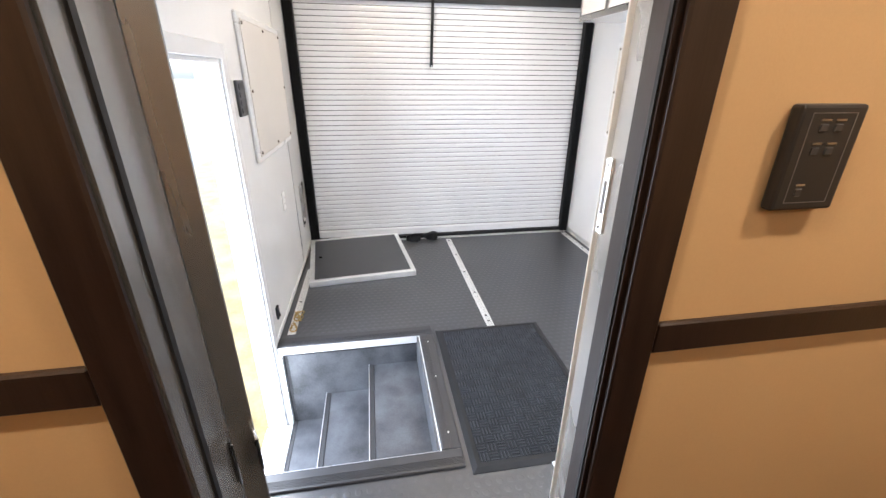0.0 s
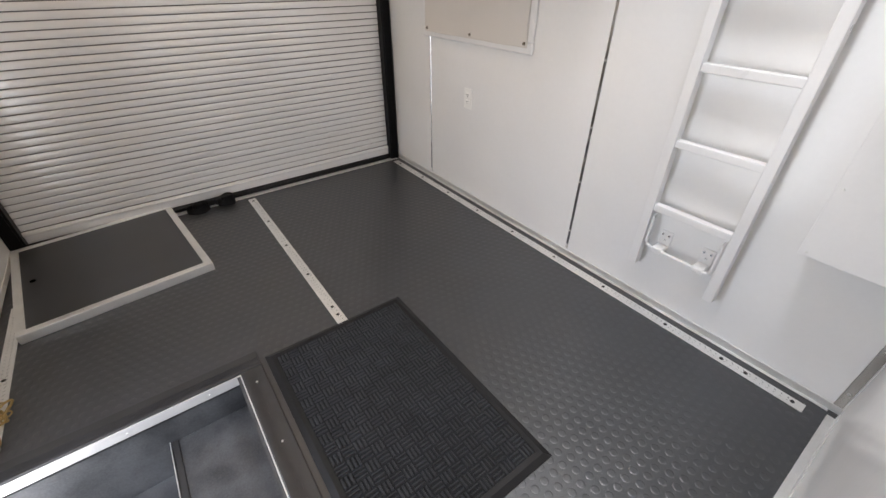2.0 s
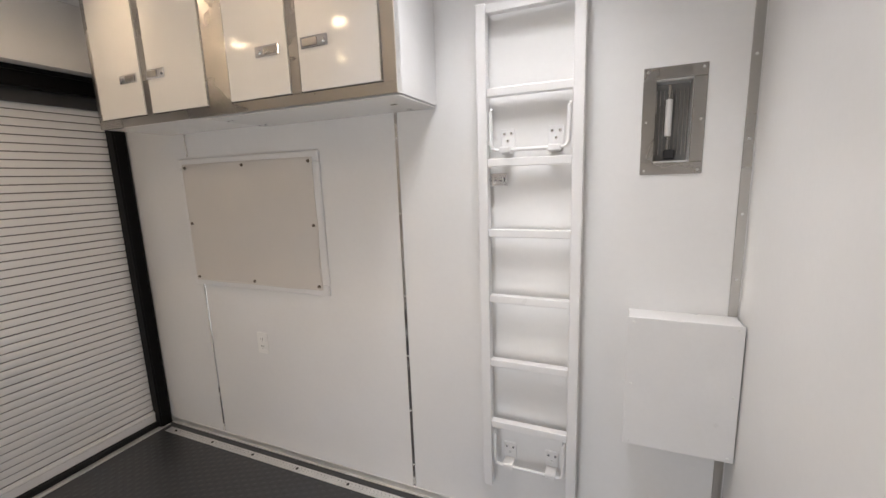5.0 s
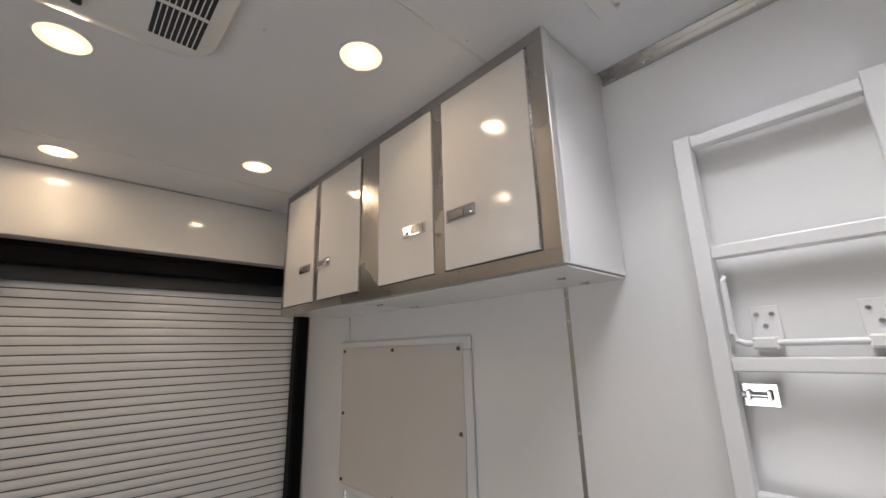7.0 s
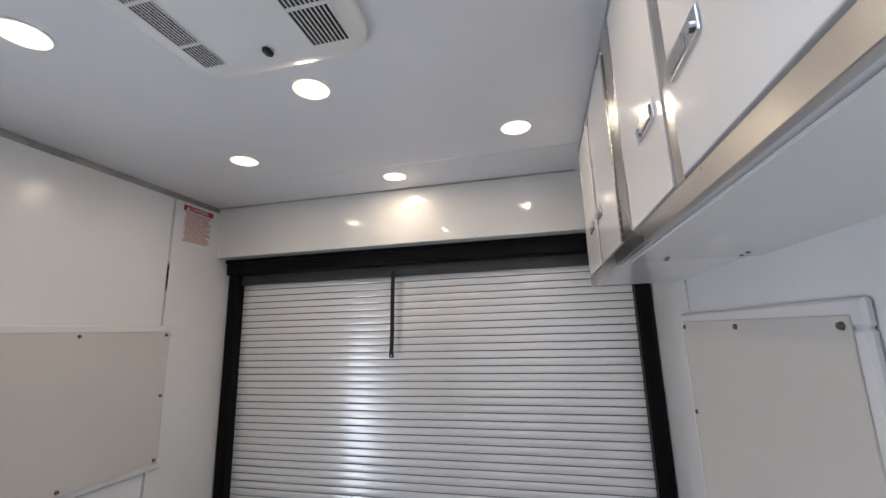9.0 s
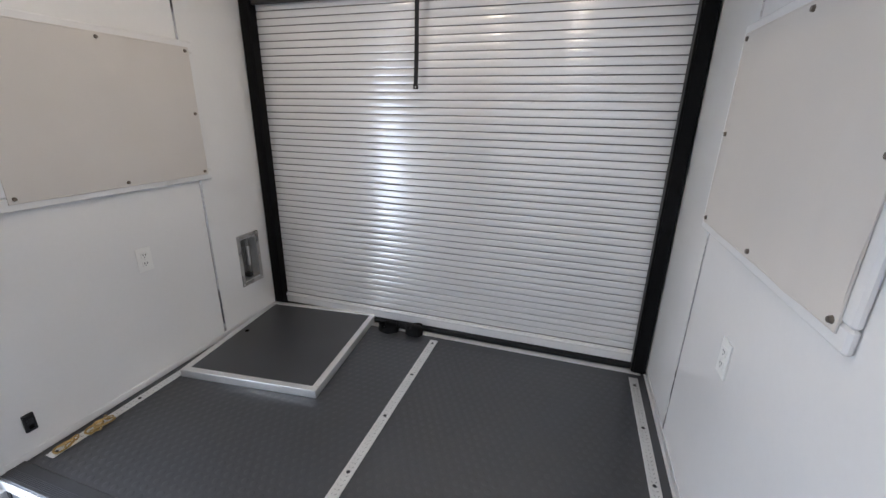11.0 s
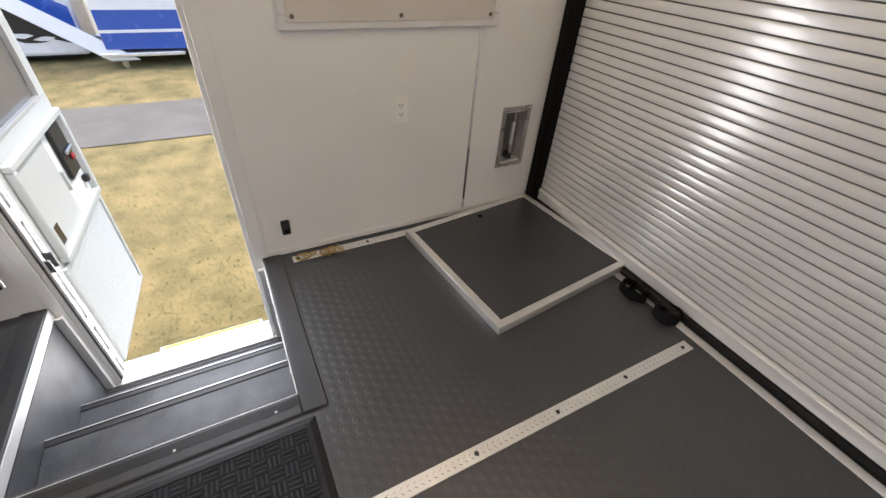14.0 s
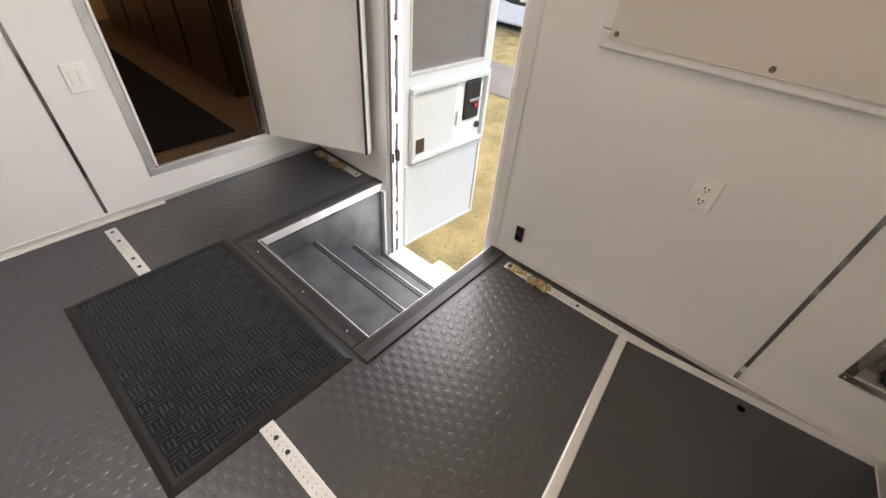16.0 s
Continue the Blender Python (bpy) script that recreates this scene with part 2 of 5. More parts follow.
def slab(bm, u, v, depth, axis, holes=()):
    """A wall, floor or ceiling with rectangular holes: u and v are its ranges, depth its range along the axis."""
    us = sorted({*u, *[x for h in holes for x in h[:2] if u[0] < x < u[1]]})
    vs = sorted({*v, *[x for h in holes for x in h[2:] if v[0] < x < v[1]]})

    def solid(i, j):
        if not (0 <= i < len(us) - 1 and 0 <= j < len(vs) - 1):
            return False
        cu, cv = (us[i] + us[i + 1]) / 2, (vs[j] + vs[j + 1]) / 2
        return not any(h[0] < cu < h[1] and h[2] < cv < h[3] for h in holes)

    def at(a, b, d):
        return {"x": (d, a, b), "y": (a, d, b), "z": (a, b, d)}[axis]

    cache = {}

    def vert(i, j, k):
        if (i, j, k) not in cache:
            cache[i, j, k] = bm.verts.new(at(us[i], vs[j], depth[k]))
        return cache[i, j, k]

    for i in range(len(us) - 1):
        for j in range(len(vs) - 1):
            if not solid(i, j):
                continue
            for k in (0, 1):
                bm.faces.new([vert(i, j, k), vert(i + 1, j, k), vert(i + 1, j + 1, k), vert(i, j + 1, k)])
            for di, dj, e in ((-1, 0, ((i, j), (i, j + 1))), (1, 0, ((i + 1, j), (i + 1, j + 1))), (0, -1, ((i, j), (i + 1, j))), (0, 1, ((i, j + 1), (i + 1, j + 1)))):
                if not solid(i + di, j + dj):
                    (a, b), (c, d) = e
                    bm.faces.new([vert(a, b, 0), vert(c, d, 0), vert(c, d, 1), vert(a, b, 1)])
    return bm


def boxpart(name, lo, hi, mat, parent=None, bevel=0.002, label="", seg=1):
    return part(name, box(bmesh.new(), lo, hi, bevel, seg), mat, parent, label)


def structure(ob, label="", category=""):
    return tagged(ob, label, category, kind="structure")


def ring(bm, lo, hi, width, z0, z1, axis="z", bevel=0.0, turn=None):
    """A rectangular frame of four bars, in the plane across the axis."""
    (a0, b0), (a1, b1) = lo, hi
    for c in (((a0, b0), (a1, b0 + width)), ((a0, b1 - width), (a1, b1)), ((a0, b0 + width), (a0 + width, b1 - width)), ((a1 - width, b0 + width), (a1, b1 - width))):
        (p, q), (r, s) = c
        if axis == "z":
            box(bm, (p, q, z0), (r, s, z1), bevel, 1, turn)
        elif axis == "x":
            box(bm, (z0, p, q), (z1, r, s), bevel, 1, turn)
        else:
            box(bm, (p, z0, q), (r, z1, s), bevel, 1, turn)
    return bm


# ---------------------------------------------------------------- the garage: floor, walls, ceiling
WELL = (0.0, 0.765, 0.60, 1.375)
ENTRY = (0.64, 1.345, -0.52, 1.40)
SILL = 0.17

floor = structure(part("floor", slab(bmesh.new(), (-0.06, W + 0.06), (-0.0, L + 0.1), (-0.05, 0.0), "z", [(WELL[0] - 0.1, WELL[1], WELL[2], WELL[3])]), M_FLOOR), "dark grey studded rubber floor", "floor")

wall_left = structure(part("wall_left", slab(bmesh.new(), (-0.1, L + 0.1), (-0.75, H + 0.05), (-0.07, 0.0), "x", [ENTRY, (2.635, 2.765, 0.275, 0.545)]), M_WALL), "white glossy panelled side wall with an entry doorway", "wall")
wall_right = structure(part("wall_right", slab(bmesh.new(), (-0.1, L + 0.1), (-0.1, H + 0.05), (W, W + 0.07), "x", [(0.165, 0.265, 1.465, 1.705)]), M_WALL), "white glossy panelled side wall", "wall")
wall_near = structure(part("wall_near", slab(bmesh.new(), (0.0, W), (-0.05, H), (-0.09, 0.0), "y", [(0.28, 0.935, 0.16, 2.075)]), M_WALL), "white glossy panelled partition wall with a doorway", "wall")
wall_far = structure(part("wall_far", slab(bmesh.new(), (0.0, W), (-0.05, H), (L + 0.03, L + 0.1), "y"), M_GROOVE), "wall behind the roll-up door", "wall")
header = structure(part("wall_header", box(bmesh.new(), (0.0, 2.752, 1.998), (W, L + 0.03, H - 0.001), 0.003), M_CAB), "white glossy box above the roll-up door", "wall")
VENT = (1.70, 2.11, 0.44, 0.855)
ceiling = structure(part("ceiling", slab(bmesh.new(), (-0.07, W + 0.07), (-0.09, L + 0.1), (H, H + 0.06), "z", [VENT]), M_CEIL), "satin white panelled ceiling", "ceiling")

# metal strips over the panel joints
for name, lo, hi, wall in (
    ("wall_strip", (W - 0.003, 1.169, 0.04), (W, 1.183, 1.7000), wall_right),
    ("wall_strip", (W - 0.003, 2.40, 0.04), (W, 2.412, 0.925), wall_right),
    ("wall_strip", (W - 0.003, 2.395, 1.5900), (W, 2.407, 1.7000), wall_right),
    ("wall_strip", (0.0, 2.425, 0.04), (0.003, 2.439, 0.945), wall_left),
    ("wall_strip", (0.0, 2.435, 1.6000), (0.003, 2.449, H), wall_left),
    ("wall_strip", (1.158, 0.0, 0.04), (1.172, 0.003, H), wall_near),
):
    boxpart(name, lo, hi, M_CHROME, wall, 0.001)
# corner angles of bare aluminium
for name, lo, hi, wall, mat in (
    ("corner_angle", (W - 0.014, 0.03, 0.0), (W, 2.86, 0.004), wall_right, M_ALU),
    ("corner_angle", (W - 0.004, 0.0, 0.004), (W, 2.86, 0.034), wall_right, M_ALU),
    ("corner_angle", (W - 0.004, 0.004, 0.034), (W, 0.03, 0.54), wall_right, M_STEEL),
    ("corner_angle", (W - 0.004, 0.004, 0.98), (W, 0.03, H), wall_right, M_STEEL),
    ("corner_angle", (0.93, 0.0, 0.0), (W - 0.03, 0.026, 0.004), wall_near, M_ALU),
    ("corner_angle", (0.0, 0.0, 0.004), (W - 0.03, 0.004, 0.03), wall_near, M_ALU),
    ("corner_angle", (0.0, 1.40, 0.004), (0.004, 2.86, 0.034), wall_left, M_WHITE),
    ("corner_angle", (0.0, 0.0, H - 0.03), (0.004, 2.752, H), wall_left, M_STEEL),
    ("corner_angle", (W - 0.004, 0.0, H - 0.034), (W, 0.99, H), wall_right, M_STEEL),
    ("corner_angle", (W - 0.03, 0.0, H - 0.005), (W - 0.004, 0.99, H), wall_right, M_STEEL),
    ("corner_angle", (0.0, 2.742, H - 0.006), (2.05, 2.752, H), header, M_STEEL),
):
    boxpart(name, lo, hi, mat, wall, 0.001)
screw_me = finish("screw", cyl(bmesh.new(), (0, 0, 0), (0, 0, 0.003), 0.0045, 8, 0.003), M_ALU, True)
for y in [0.14 + 0.3 * k for k in range(9)]:
    shared("screw", screw_me, (W - 0.004, y, 0.02), wall_right, (0, radians(-90), 0))
    if y > 1.5:
        shared("screw", screw_me, (0.004, y, 0.02), wall_left, (0, radians(90), 0))
for z in (0.1, 0.3, 0.5, 1.1, 1.3, 1.52, 1.75, 2.0, 2.2):
    shared("screw", screw_me, (W - 0.004, 0.017, z), wall_right, (0, radians(-90), 0))
for y in (0.12, 0.37, 0.62, 0.87):
    shared("screw", screw_me, (W - 0.004, y, H - 0.02), wall_right, (0, radians(-90), 0))
for z in (0.15, 0.42, 0.68, 0.95, 1.3, 1.6):
    shared("screw", screw_me, (W - 0.003, 1.176, z), wall_right, (0, radians(-90), 0))
for x in (1.4, 1.75, 2.1):
    shared("screw", screw_me, (x, 0.004, 0.016), wall_near, (radians(-90), 0, 0))
for name, lo, hi in (("ceiling_strip", (0.30, 2.444, H - 0.002), (2.05, 2.452, H)), ("ceiling_strip", (0.0, 1.168, H - 0.002), (2.05, 1.176, H))):
    boxpart(name, lo, hi, M_ALU, ceiling, 0.0)
for x, y in ((1.02, 1.95), (1.55, 1.95), (1.55, 1.45), (0.4, 1.9), (1.95, 1.15), (1.6, 1.2), (0.45, 2.45)):
    shared("screw", screw_me, (x, y, H), ceiling, (radians(180), 0, 0))

# trim round the entry doorway
trim_1 = structure(boxpart("trim_1", (0.0, 1.345, -0.52), (0.006, 1.40, 1.455), M_WHITE, None, 0.002), "white painted metal trim of the entry doorway", "trim")
trim_2 = structure(boxpart("trim_2", (0.0, 0.60, 0.01), (0.006, 0.64, 1.455), M_WHITE, None, 0.002), "white painted metal trim of the entry doorway", "trim")
trim_3 = structure(boxpart("trim_3", (0.0, 0.64, 1.40), (0.006, 1.345, 1.455), M_WHITE, None, 0.002), "white painted metal trim of the entry doorway", "trim")
for z in (0.06, 0.44, 0.84, 1.2):
    shared("screw", screw_me, (0.006, 1.373, z), trim_1, (0, radians(90), 0))
entry_frame = structure(part("trim_4", ring(bmesh.new(), (ENTRY[0], ENTRY[2]), (ENTRY[1], ENTRY[3]), 0.018, -0.10, -0.004, "x", 0.002), M_WHITE), "white aluminium entry door frame", "trim")
boxpart("threshold", (-0.11, 0.66, -0.515), (0.03, 1.33, -0.495), M_WHITE, entry_frame, 0.003)

# stair well and its steps
well = thing("stair", (0.4, 1.0, -0.52), "dark grey covered entry steps sunk into the floor", "stairs", kind="structure")
for x0, x1, z in ((0.485, 0.765, -0.165), (0.235, 0.485, -0.335), (0.03, 0.235, -0.51)):
    t = part("tread", box(bmesh.new(), (x0, WELL[2], z - 0.02), (x1, WELL[3], z), 0.002), M_TREAD, well)
    part("nosing", box(box(bmesh.new(), (x0 - 0.006, WELL[2], z - 0.03), (x0 + 0.02, WELL[3], z + 0.004), 0.003), (x0 - 0.008, WELL[2], z + 0.001), (x0 - 0.001, WELL[3], z + 0.006), 0.001), M_EDGING, t)
    # thin pale strip painted in for the glint along the nosing's edge
    part("nosing_glint", box(bmesh.new(), (x0 - 0.0085, WELL[2], z + 0.0045), (x0 - 0.0055, WELL[3], z + 0.0066)), M_ALU, t)
for x, z0, z1 in ((0.75, -0.165, -0.0), (0.485, -0.335, -0.185), (0.235, -0.51, -0.355)):
    part("riser", box(bmesh.new(), (x, WELL[2], z0), (x + 0.012, WELL[3], z1)), M_TREAD, well)
part("side_panel", box(bmesh.new(), (0.0, WELL[2] - 0.02, -0.56), (0.78, WELL[2], -0.005)), M_TREAD, well)
part("side_panel", box(bmesh.new(), (0.0, WELL[3], -0.56), (0.78, WELL[3] + 0.02, -0.005)), M_TREAD, well)
part("stringer_line", box(bmesh.new(), (0.03, WELL[3] - 0.003, -0.52), (0.05, WELL[3], -0.01)), M_EDGING, well)
part("underside", box(bmesh.new(), (-0.05, 0.5, -0.62), (0.85, 1.5, -0.57)), M_DARKPL, well)
# aluminium angle along the well's rim
rim = thing("well_edge", (0.4, 1.0, 0.0), "bare aluminium angle round the stair opening", "edging", kind="structure")
for lo, hi in (((0.0, WELL[3] - 0.004, -0.04), (WELL[1], WELL[3], 0.004)), ((0.0, WELL[2], -0.04), (WELL[1], WELL[2] + 0.004, 0.004)), ((WELL[1] - 0.004, WELL[2], -0.04), (WELL[1], WELL[3], 0.004)), ((0.0, WELL[3] - 0.03, -0.55), (0.03, WELL[3], -0.04)), ((0.0, WELL[2], -0.55), (0.022, WELL[2] + 0.03, -0.04))):
    boxpart("angle", lo, hi, M_ALUPAINT, rim, 0.001)
for y in (0.7, 0.9, 1.1, 1.3):
    shared("screw", screw_me, (WELL[1] - 0.004, y, -0.02), rim, (0, radians(-90), 0))
for x in (0.15, 0.4, 0.65):
    shared("screw", screw_me, (x, WELL[3] - 0.004, -0.02), rim, (radians(90), 0, 0))
# ribbed rubber edging on the floor round the well
edge = thing("rubber_edging", (0.4, 1.0, 0.0), "charcoal ribbed rubber edging round the stair opening", "edging", kind="structure")


def edging(lo, hi, along):
    bm = bmesh.new()
    box(bm, (*lo, 0.0), (*hi, 0.010), 0.004)
    n = 6
    for k in range(n):
        if along == "x":
            y = lo[1] + 0.014 + k * 0.0055
            box(bm, (lo[0] + 0.004, y, 0.0095), (hi[0] - 0.004, y + 0.0028, 0.0118))
        else:
            x = lo[0] + 0.014 + k * 0.0055
            box(bm, (x, lo[1] + 0.004, 0.0095), (x + 0.0028, hi[1] - 0.004, 0.0118))
    return part("edging_strip", bm, M_EDGING, edge)


edging((0.0, WELL[3]), (0.843, WELL[3] + 0.082), "x")
edging((0.0, WELL[2] - 0.082), (0.843, WELL[2]), "x")
edging((WELL[1], WELL[2]), (0.843, WELL[3]), "y")
for y in (0.68, 1.02, 1.30):
    shared("screw", screw_me, (0.805, y, 0.011), edge)

# studs of the rubber floor
verts, faces = [], []
pitch, row_gap = 0.040, 0.040 * 0.866
for j in range(int(2.8 / row_gap)):
    for i in range(int(2.3 / pitch)):
        x, y = 0.03 + i * pitch + (pitch / 2 if j % 2 else 0), 0.03 + j * row_gap
        if x < 0.855 and 0.505 < y < 1.47:
            continue
        if 0.86 < x < 1.46 and 0.49 < y < 1.405:
            continue
        if x > W - 0.04:
            continue
        base = len(verts)
        for r, z in ((0.0132, 0.0), (0.0114, 0.00052), (0.0078, 0.00066)):
            verts += [(x + r * math.cos(k * math.tau / 10), y + r * math.sin(k * math.tau / 10), z) for k in range(10)]
        for s in (0, 10):
            faces += [(base + s + k, base + s + (k + 1) % 10, base + s + 10 + (k + 1) % 10, base + s + 10 + k) for k in range(10)]
        faces.append(tuple(base + 20 + k for k in range(10)))
me = bpy.data.meshes.new("studs")
me.from_pydata(verts, [], faces)
for p in me.polygons:
    p.use_smooth = True
me.materials.append(M_COIN)
studs = new("studs", me)
studs.parent = floor
tagged(studs, "low round rubber studs", kind="stuff")

# ---------------------------------------------------------------- roll-up door
PITCH = 0.0381
roll = thing("roll_up_door", (W / 2, 2.92, 0.0), "closed white slatted aluminium roll-up door in a black frame", "door", kind="structure")


def slat_mesh():
    bm = bmesh.new()
    h = PITCH
    prof = [(0.0, 0.0), (-0.0056, 0.0004), (-0.0064, 0.003), (-0.0069, h * 0.5), (-0.0064, h - 0.0072), (-0.0056, h - 0.0050), (0.0, h - 0.0044)]
    x0, x1 = -1.12, 1.12
    a = [bm.verts.new((x0, p, z)) for p, z in prof]
    b = [bm.verts.new((x1, p, z)) for p, z in prof]
    for k in range(len(prof) - 1):
        bm.faces.new((a[k], b[k], b[k + 1], a[k + 1]))
    bm.faces.new(a)
    bm.faces.new(list(reversed(b)))
    return finish("slat", bm, M_SLAT, True)


slat_me = slat_mesh()
k = 0
while 0.105 + k * PITCH < 1.8700:
    shared("slat", slat_me, (W / 2, 2.925, 0.105 + k * PITCH), roll)
    k += 1
# dark sheet behind the slats; its grey stands for shade in the joints
part("curtain_back", box(bmesh.new(), (0.04, 2.9255, 0.02), (W - 0.04, 2.935, 1.9100)), M_GROOVE, roll)
part("bottom_bar", box(box(bmesh.new(), (0.065, 2.908, 0.032), (W - 0.065, 2.925, 0.10), 0.004, 2), (0.065, 2.902, 0.078), (W - 0.065, 2.925, 0.092), 0.003), M_SLAT, roll, "white bottom bar of the door")
part("bottom_seal", box(bmesh.new(), (0.065, 2.895, 0.0), (W - 0.065, 2.925, 0.03), 0.006, 2), M_RUBBER, roll, "black rubber bottom seal")
for x0, x1 in ((0.004, 0.072), (W - 0.076, W - 0.008)):
    part("guide_rail", box(box(bmesh.new(), (x0, 2.862, 0.0), (x1, 2.955, 1.9600), 0.004), (x0 + 0.01, 2.858, 0.0), (x1 - 0.01, 2.864, 1.9400), 0.002), M_BLACK, roll)
part("head_rail", box(box(bmesh.new(), (0.004, 2.835, 1.9050), (W - 0.008, 2.97, 1.9970), 0.01, 2), (0.004, 2.826, 1.9750), (W - 0.008, 2.84, 1.9970), 0.002), M_BLACK, roll)
part("brush_seal", box(bmesh.new(), (0.07, 2.885, 1.8450), (W - 0.07, 2.905, 1.9100), 0.005, 2), M_EDGING, roll, "dark grey rubber top seal")
sill_strip = structure(boxpart("trim_5", (0.03, 2.845, 0.0), (W - 0.03, 2.885, 0.004), M_ALU, None, 0.001), "aluminium strip along the roll-up door", "trim")

strap = thing("pull_strap", (1.065, 2.865, 1.4200), "black webbing pull strap hanging from the roll-up door", "strap")
bm = bmesh.new()
rows_s = []
for i in range(13):
    x, y, z = 1.052 + 0.013 * (i / 12), 2.868 + 0.004 * math.sin(i * 0.5), 1.4250 + i * 0.0375
    rows_s.append([bm.verts.new(p) for p in ((x - 0.011, y, z), (x + 0.011, y, z), (x + 0.011, y + 0.003, z), (x - 0.011, y + 0.003, z))])
for a, c in zip(rows_s, rows_s[1:]):
    for k in range(4):
        bm.faces.new((a[k], a[(k + 1) % 4], c[(k + 1) % 4], c[k]))
bm.faces.new(rows_s[0])
bm.faces.new(rows_s[-1])
part("webbing", bm, M_RUBBER, strap)
part("end_tab", box(bmesh.new(), (1.039, 2.866, 1.4100), (1.066, 2.873, 1.4320), 0.002), M_RUBBER, strap)
part("grommet", cyl(bmesh.new(), (1.053, 2.864, 1.4200), (1.053, 2.867, 1.4200), 0.005, 12), M_CHROME, strap)


# ---------------------------------------------------------------- interior doorway and door
def prism(bm, pts, z0, z1):
    """An upright post with the given plan."""
    lo, hi = [bm.verts.new((x, y, z0)) for x, y in pts], [bm.verts.new((x, y, z1)) for x, y in pts]
    bm.faces.new(lo)
    bm.faces.new(hi)
    for k in range(len(pts)):
        bm.faces.new((lo[k], lo[(k + 1) % len(pts)], hi[(k + 1) % len(pts)], hi[k]))
    return bm


jamb = structure(part("door_frame", prism(bmesh.new(), ((0.884, -0.055), (0.935, -0.055), (0.935, 0.0), (0.897, 0.0)), 0.16, 2.075), M_SATIN), "brushed metal frame of the interior doorway", "door frame")
part("jamb_lining", prism(bmesh.new(), ((0.868, -0.117), (0.935, -0.117), (0.935, -0.0552), (0.882, -0.0552)), 0.16, 2.075), M_WOOD, jamb, "dark timber lining")
part("hinge_jamb", prism(bmesh.new(), ((0.318, -0.117), (0.28, -0.117), (0.28, 0.0), (0.316, 0.0)), 0.16, 2.075), M_GREYMETAL, jamb)
part("head_jamb", box(bmesh.new(), (0.318, -0.117, 2.05), (0.868, 0.0, 2.075), 0.001), M_STEEL, jamb)
part("sill_jamb", box(box(bmesh.new(), (0.318, -0.117, 0.16), (0.895, 0.0, 0.178), 0.001), (0.318, -0.03, 0.178), (0.895, 0.0, 0.188), 0.001), M_STEEL, jamb)
part("flange", ring(bmesh.new(), (0.275, 0.145), (0.94, 2.09), 0.036, 0.0, 0.006, "y", 0.002), M_ALU, jamb)
part("rubber_gasket", prism(bmesh.new(), ((0.8665, -0.112), (0.8695, -0.112), (0.8715, -0.104), (0.8680, -0.104)), 0.185, 2.05), M_RUBBER, jamb)
part("rubber_gasket", prism(bmesh.new(), ((0.317, -0.085), (0.3215, -0.085), (0.3215, -0.075), (0.317, -0.075)), 0.185, 2.05), M_RUBBER, jamb)
part("edge_strip", box(bmesh.new(), (0.892, 0.0065, 0.19), (0.904, 0.010, 2.05), 0.001), M_WHITE, jamb, "white edge strip")
strike = part("strike_plate", box(bmesh.new(), (0.8885, -0.019, 1.130), (0.899, -0.004, 1.240), 0.001), M_ALU, jamb, "bare metal strike plate")
part("strike_hole", box(bmesh.new(), (0.8878, -0.0145, 1.160), (0.889, -0.0075, 1.208), 0.0005), M_TAN, strike)
for z in (1.140, 1.230):
    part("strike_screw", cyl(bmesh.new(), (0.889, -0.011, z), (0.8878, -0.011, z), 0.003, 10), M_CHROME, strike)

ang = math.atan2(0.565, -0.275)
turn = Matrix.Translation((0.312, 0.012, 0.0)) @ Matrix.Rotation(ang, 4, "Z")
leaf = structure(thing("door_1", (0.31, 0.01, 0.19), "white interior door with metal edge standing open", "door"))
part("panel", box(bmesh.new(), (0.020, -0.034, 0.192), (0.606, 0.0, 2.045), 0.003, 1, turn), M_WALL, leaf)
part("hinge_stile", box(bmesh.new(), (-0.004, -0.036, 0.192), (0.020, 0.002, 2.045), 0.002, 1, turn), M_GREYMETAL, leaf, "grey metal hinge stile")
part("edge_profile", box(bmesh.new(), (0.606, -0.036, 0.192), (0.614, 0.002, 2.045), 0.002, 1, turn), M_ALU, leaf, "metal edge profile")
part("edge_gasket", box(bmesh.new(), (0.596, -0.041, 0.192), (0.6055, -0.0342, 2.045), 0.001, 1, turn), M_RUBBER, leaf)
part("edge_gasket", box(bmesh.new(), (0.592, 0.0005, 0.192), (0.604, 0.005, 2.045), 0.001, 1, turn), M_RUBBER, leaf)
for z in (0.72, 1.75):
    h = part("hinge", box(box(bmesh.new(), (-0.03, 0.0, z), (0.03, 0.004, z + 0.09), 0.001, 1, turn), (-0.03, -0.036, z + 0.01), (0.002, -0.030, z + 0.08), 0.001, 1, turn), M_CHROME, leaf)
    part("pin", cyl(bmesh.new(), turn @ Vector((0.0, 0.006, z)), turn @ Vector((0.0, 0.006, z + 0.09)), 0.006, 12), M_CHROME, h)
part("lock_case", box(bmesh.new(), (0.54, -0.052, 1.10), (0.59, -0.034, 1.22), 0.004, 1, turn), M_CHROME, leaf)

# ---------------------------------------------------------------- living side of the partition
liv = structure(part("wall_living", slab(bmesh.new(), (-0.45, W), (SILL, H), (-0.115, -0.092), "y", [(0.28, 0.935, SILL - 1, 2.075)]), M_BEIGE), "tan fabric covered wall", "wall")
for x0, x1 in ((0.256, 0.314), (0.8745, 0.928)):
    boxpart("casing", (x0, -0.128, SILL), (x1, -0.1172, 2.10), M_WOOD, liv, 0.003)
boxpart("casing", (0.256, -0.128, 2.10), (0.928, -0.1152, 2.17), M_WOOD, liv, 0.003)
boxpart("chair_rail", (0.928, -0.126, 0.992), (W, -0.1152, 1.040), M_WOOD, liv, 0.003)
boxpart("chair_rail", (-0.45, -0.126, 1.002), (0.256, -0.1152, 1.054), M_WOOD, liv, 0.003)
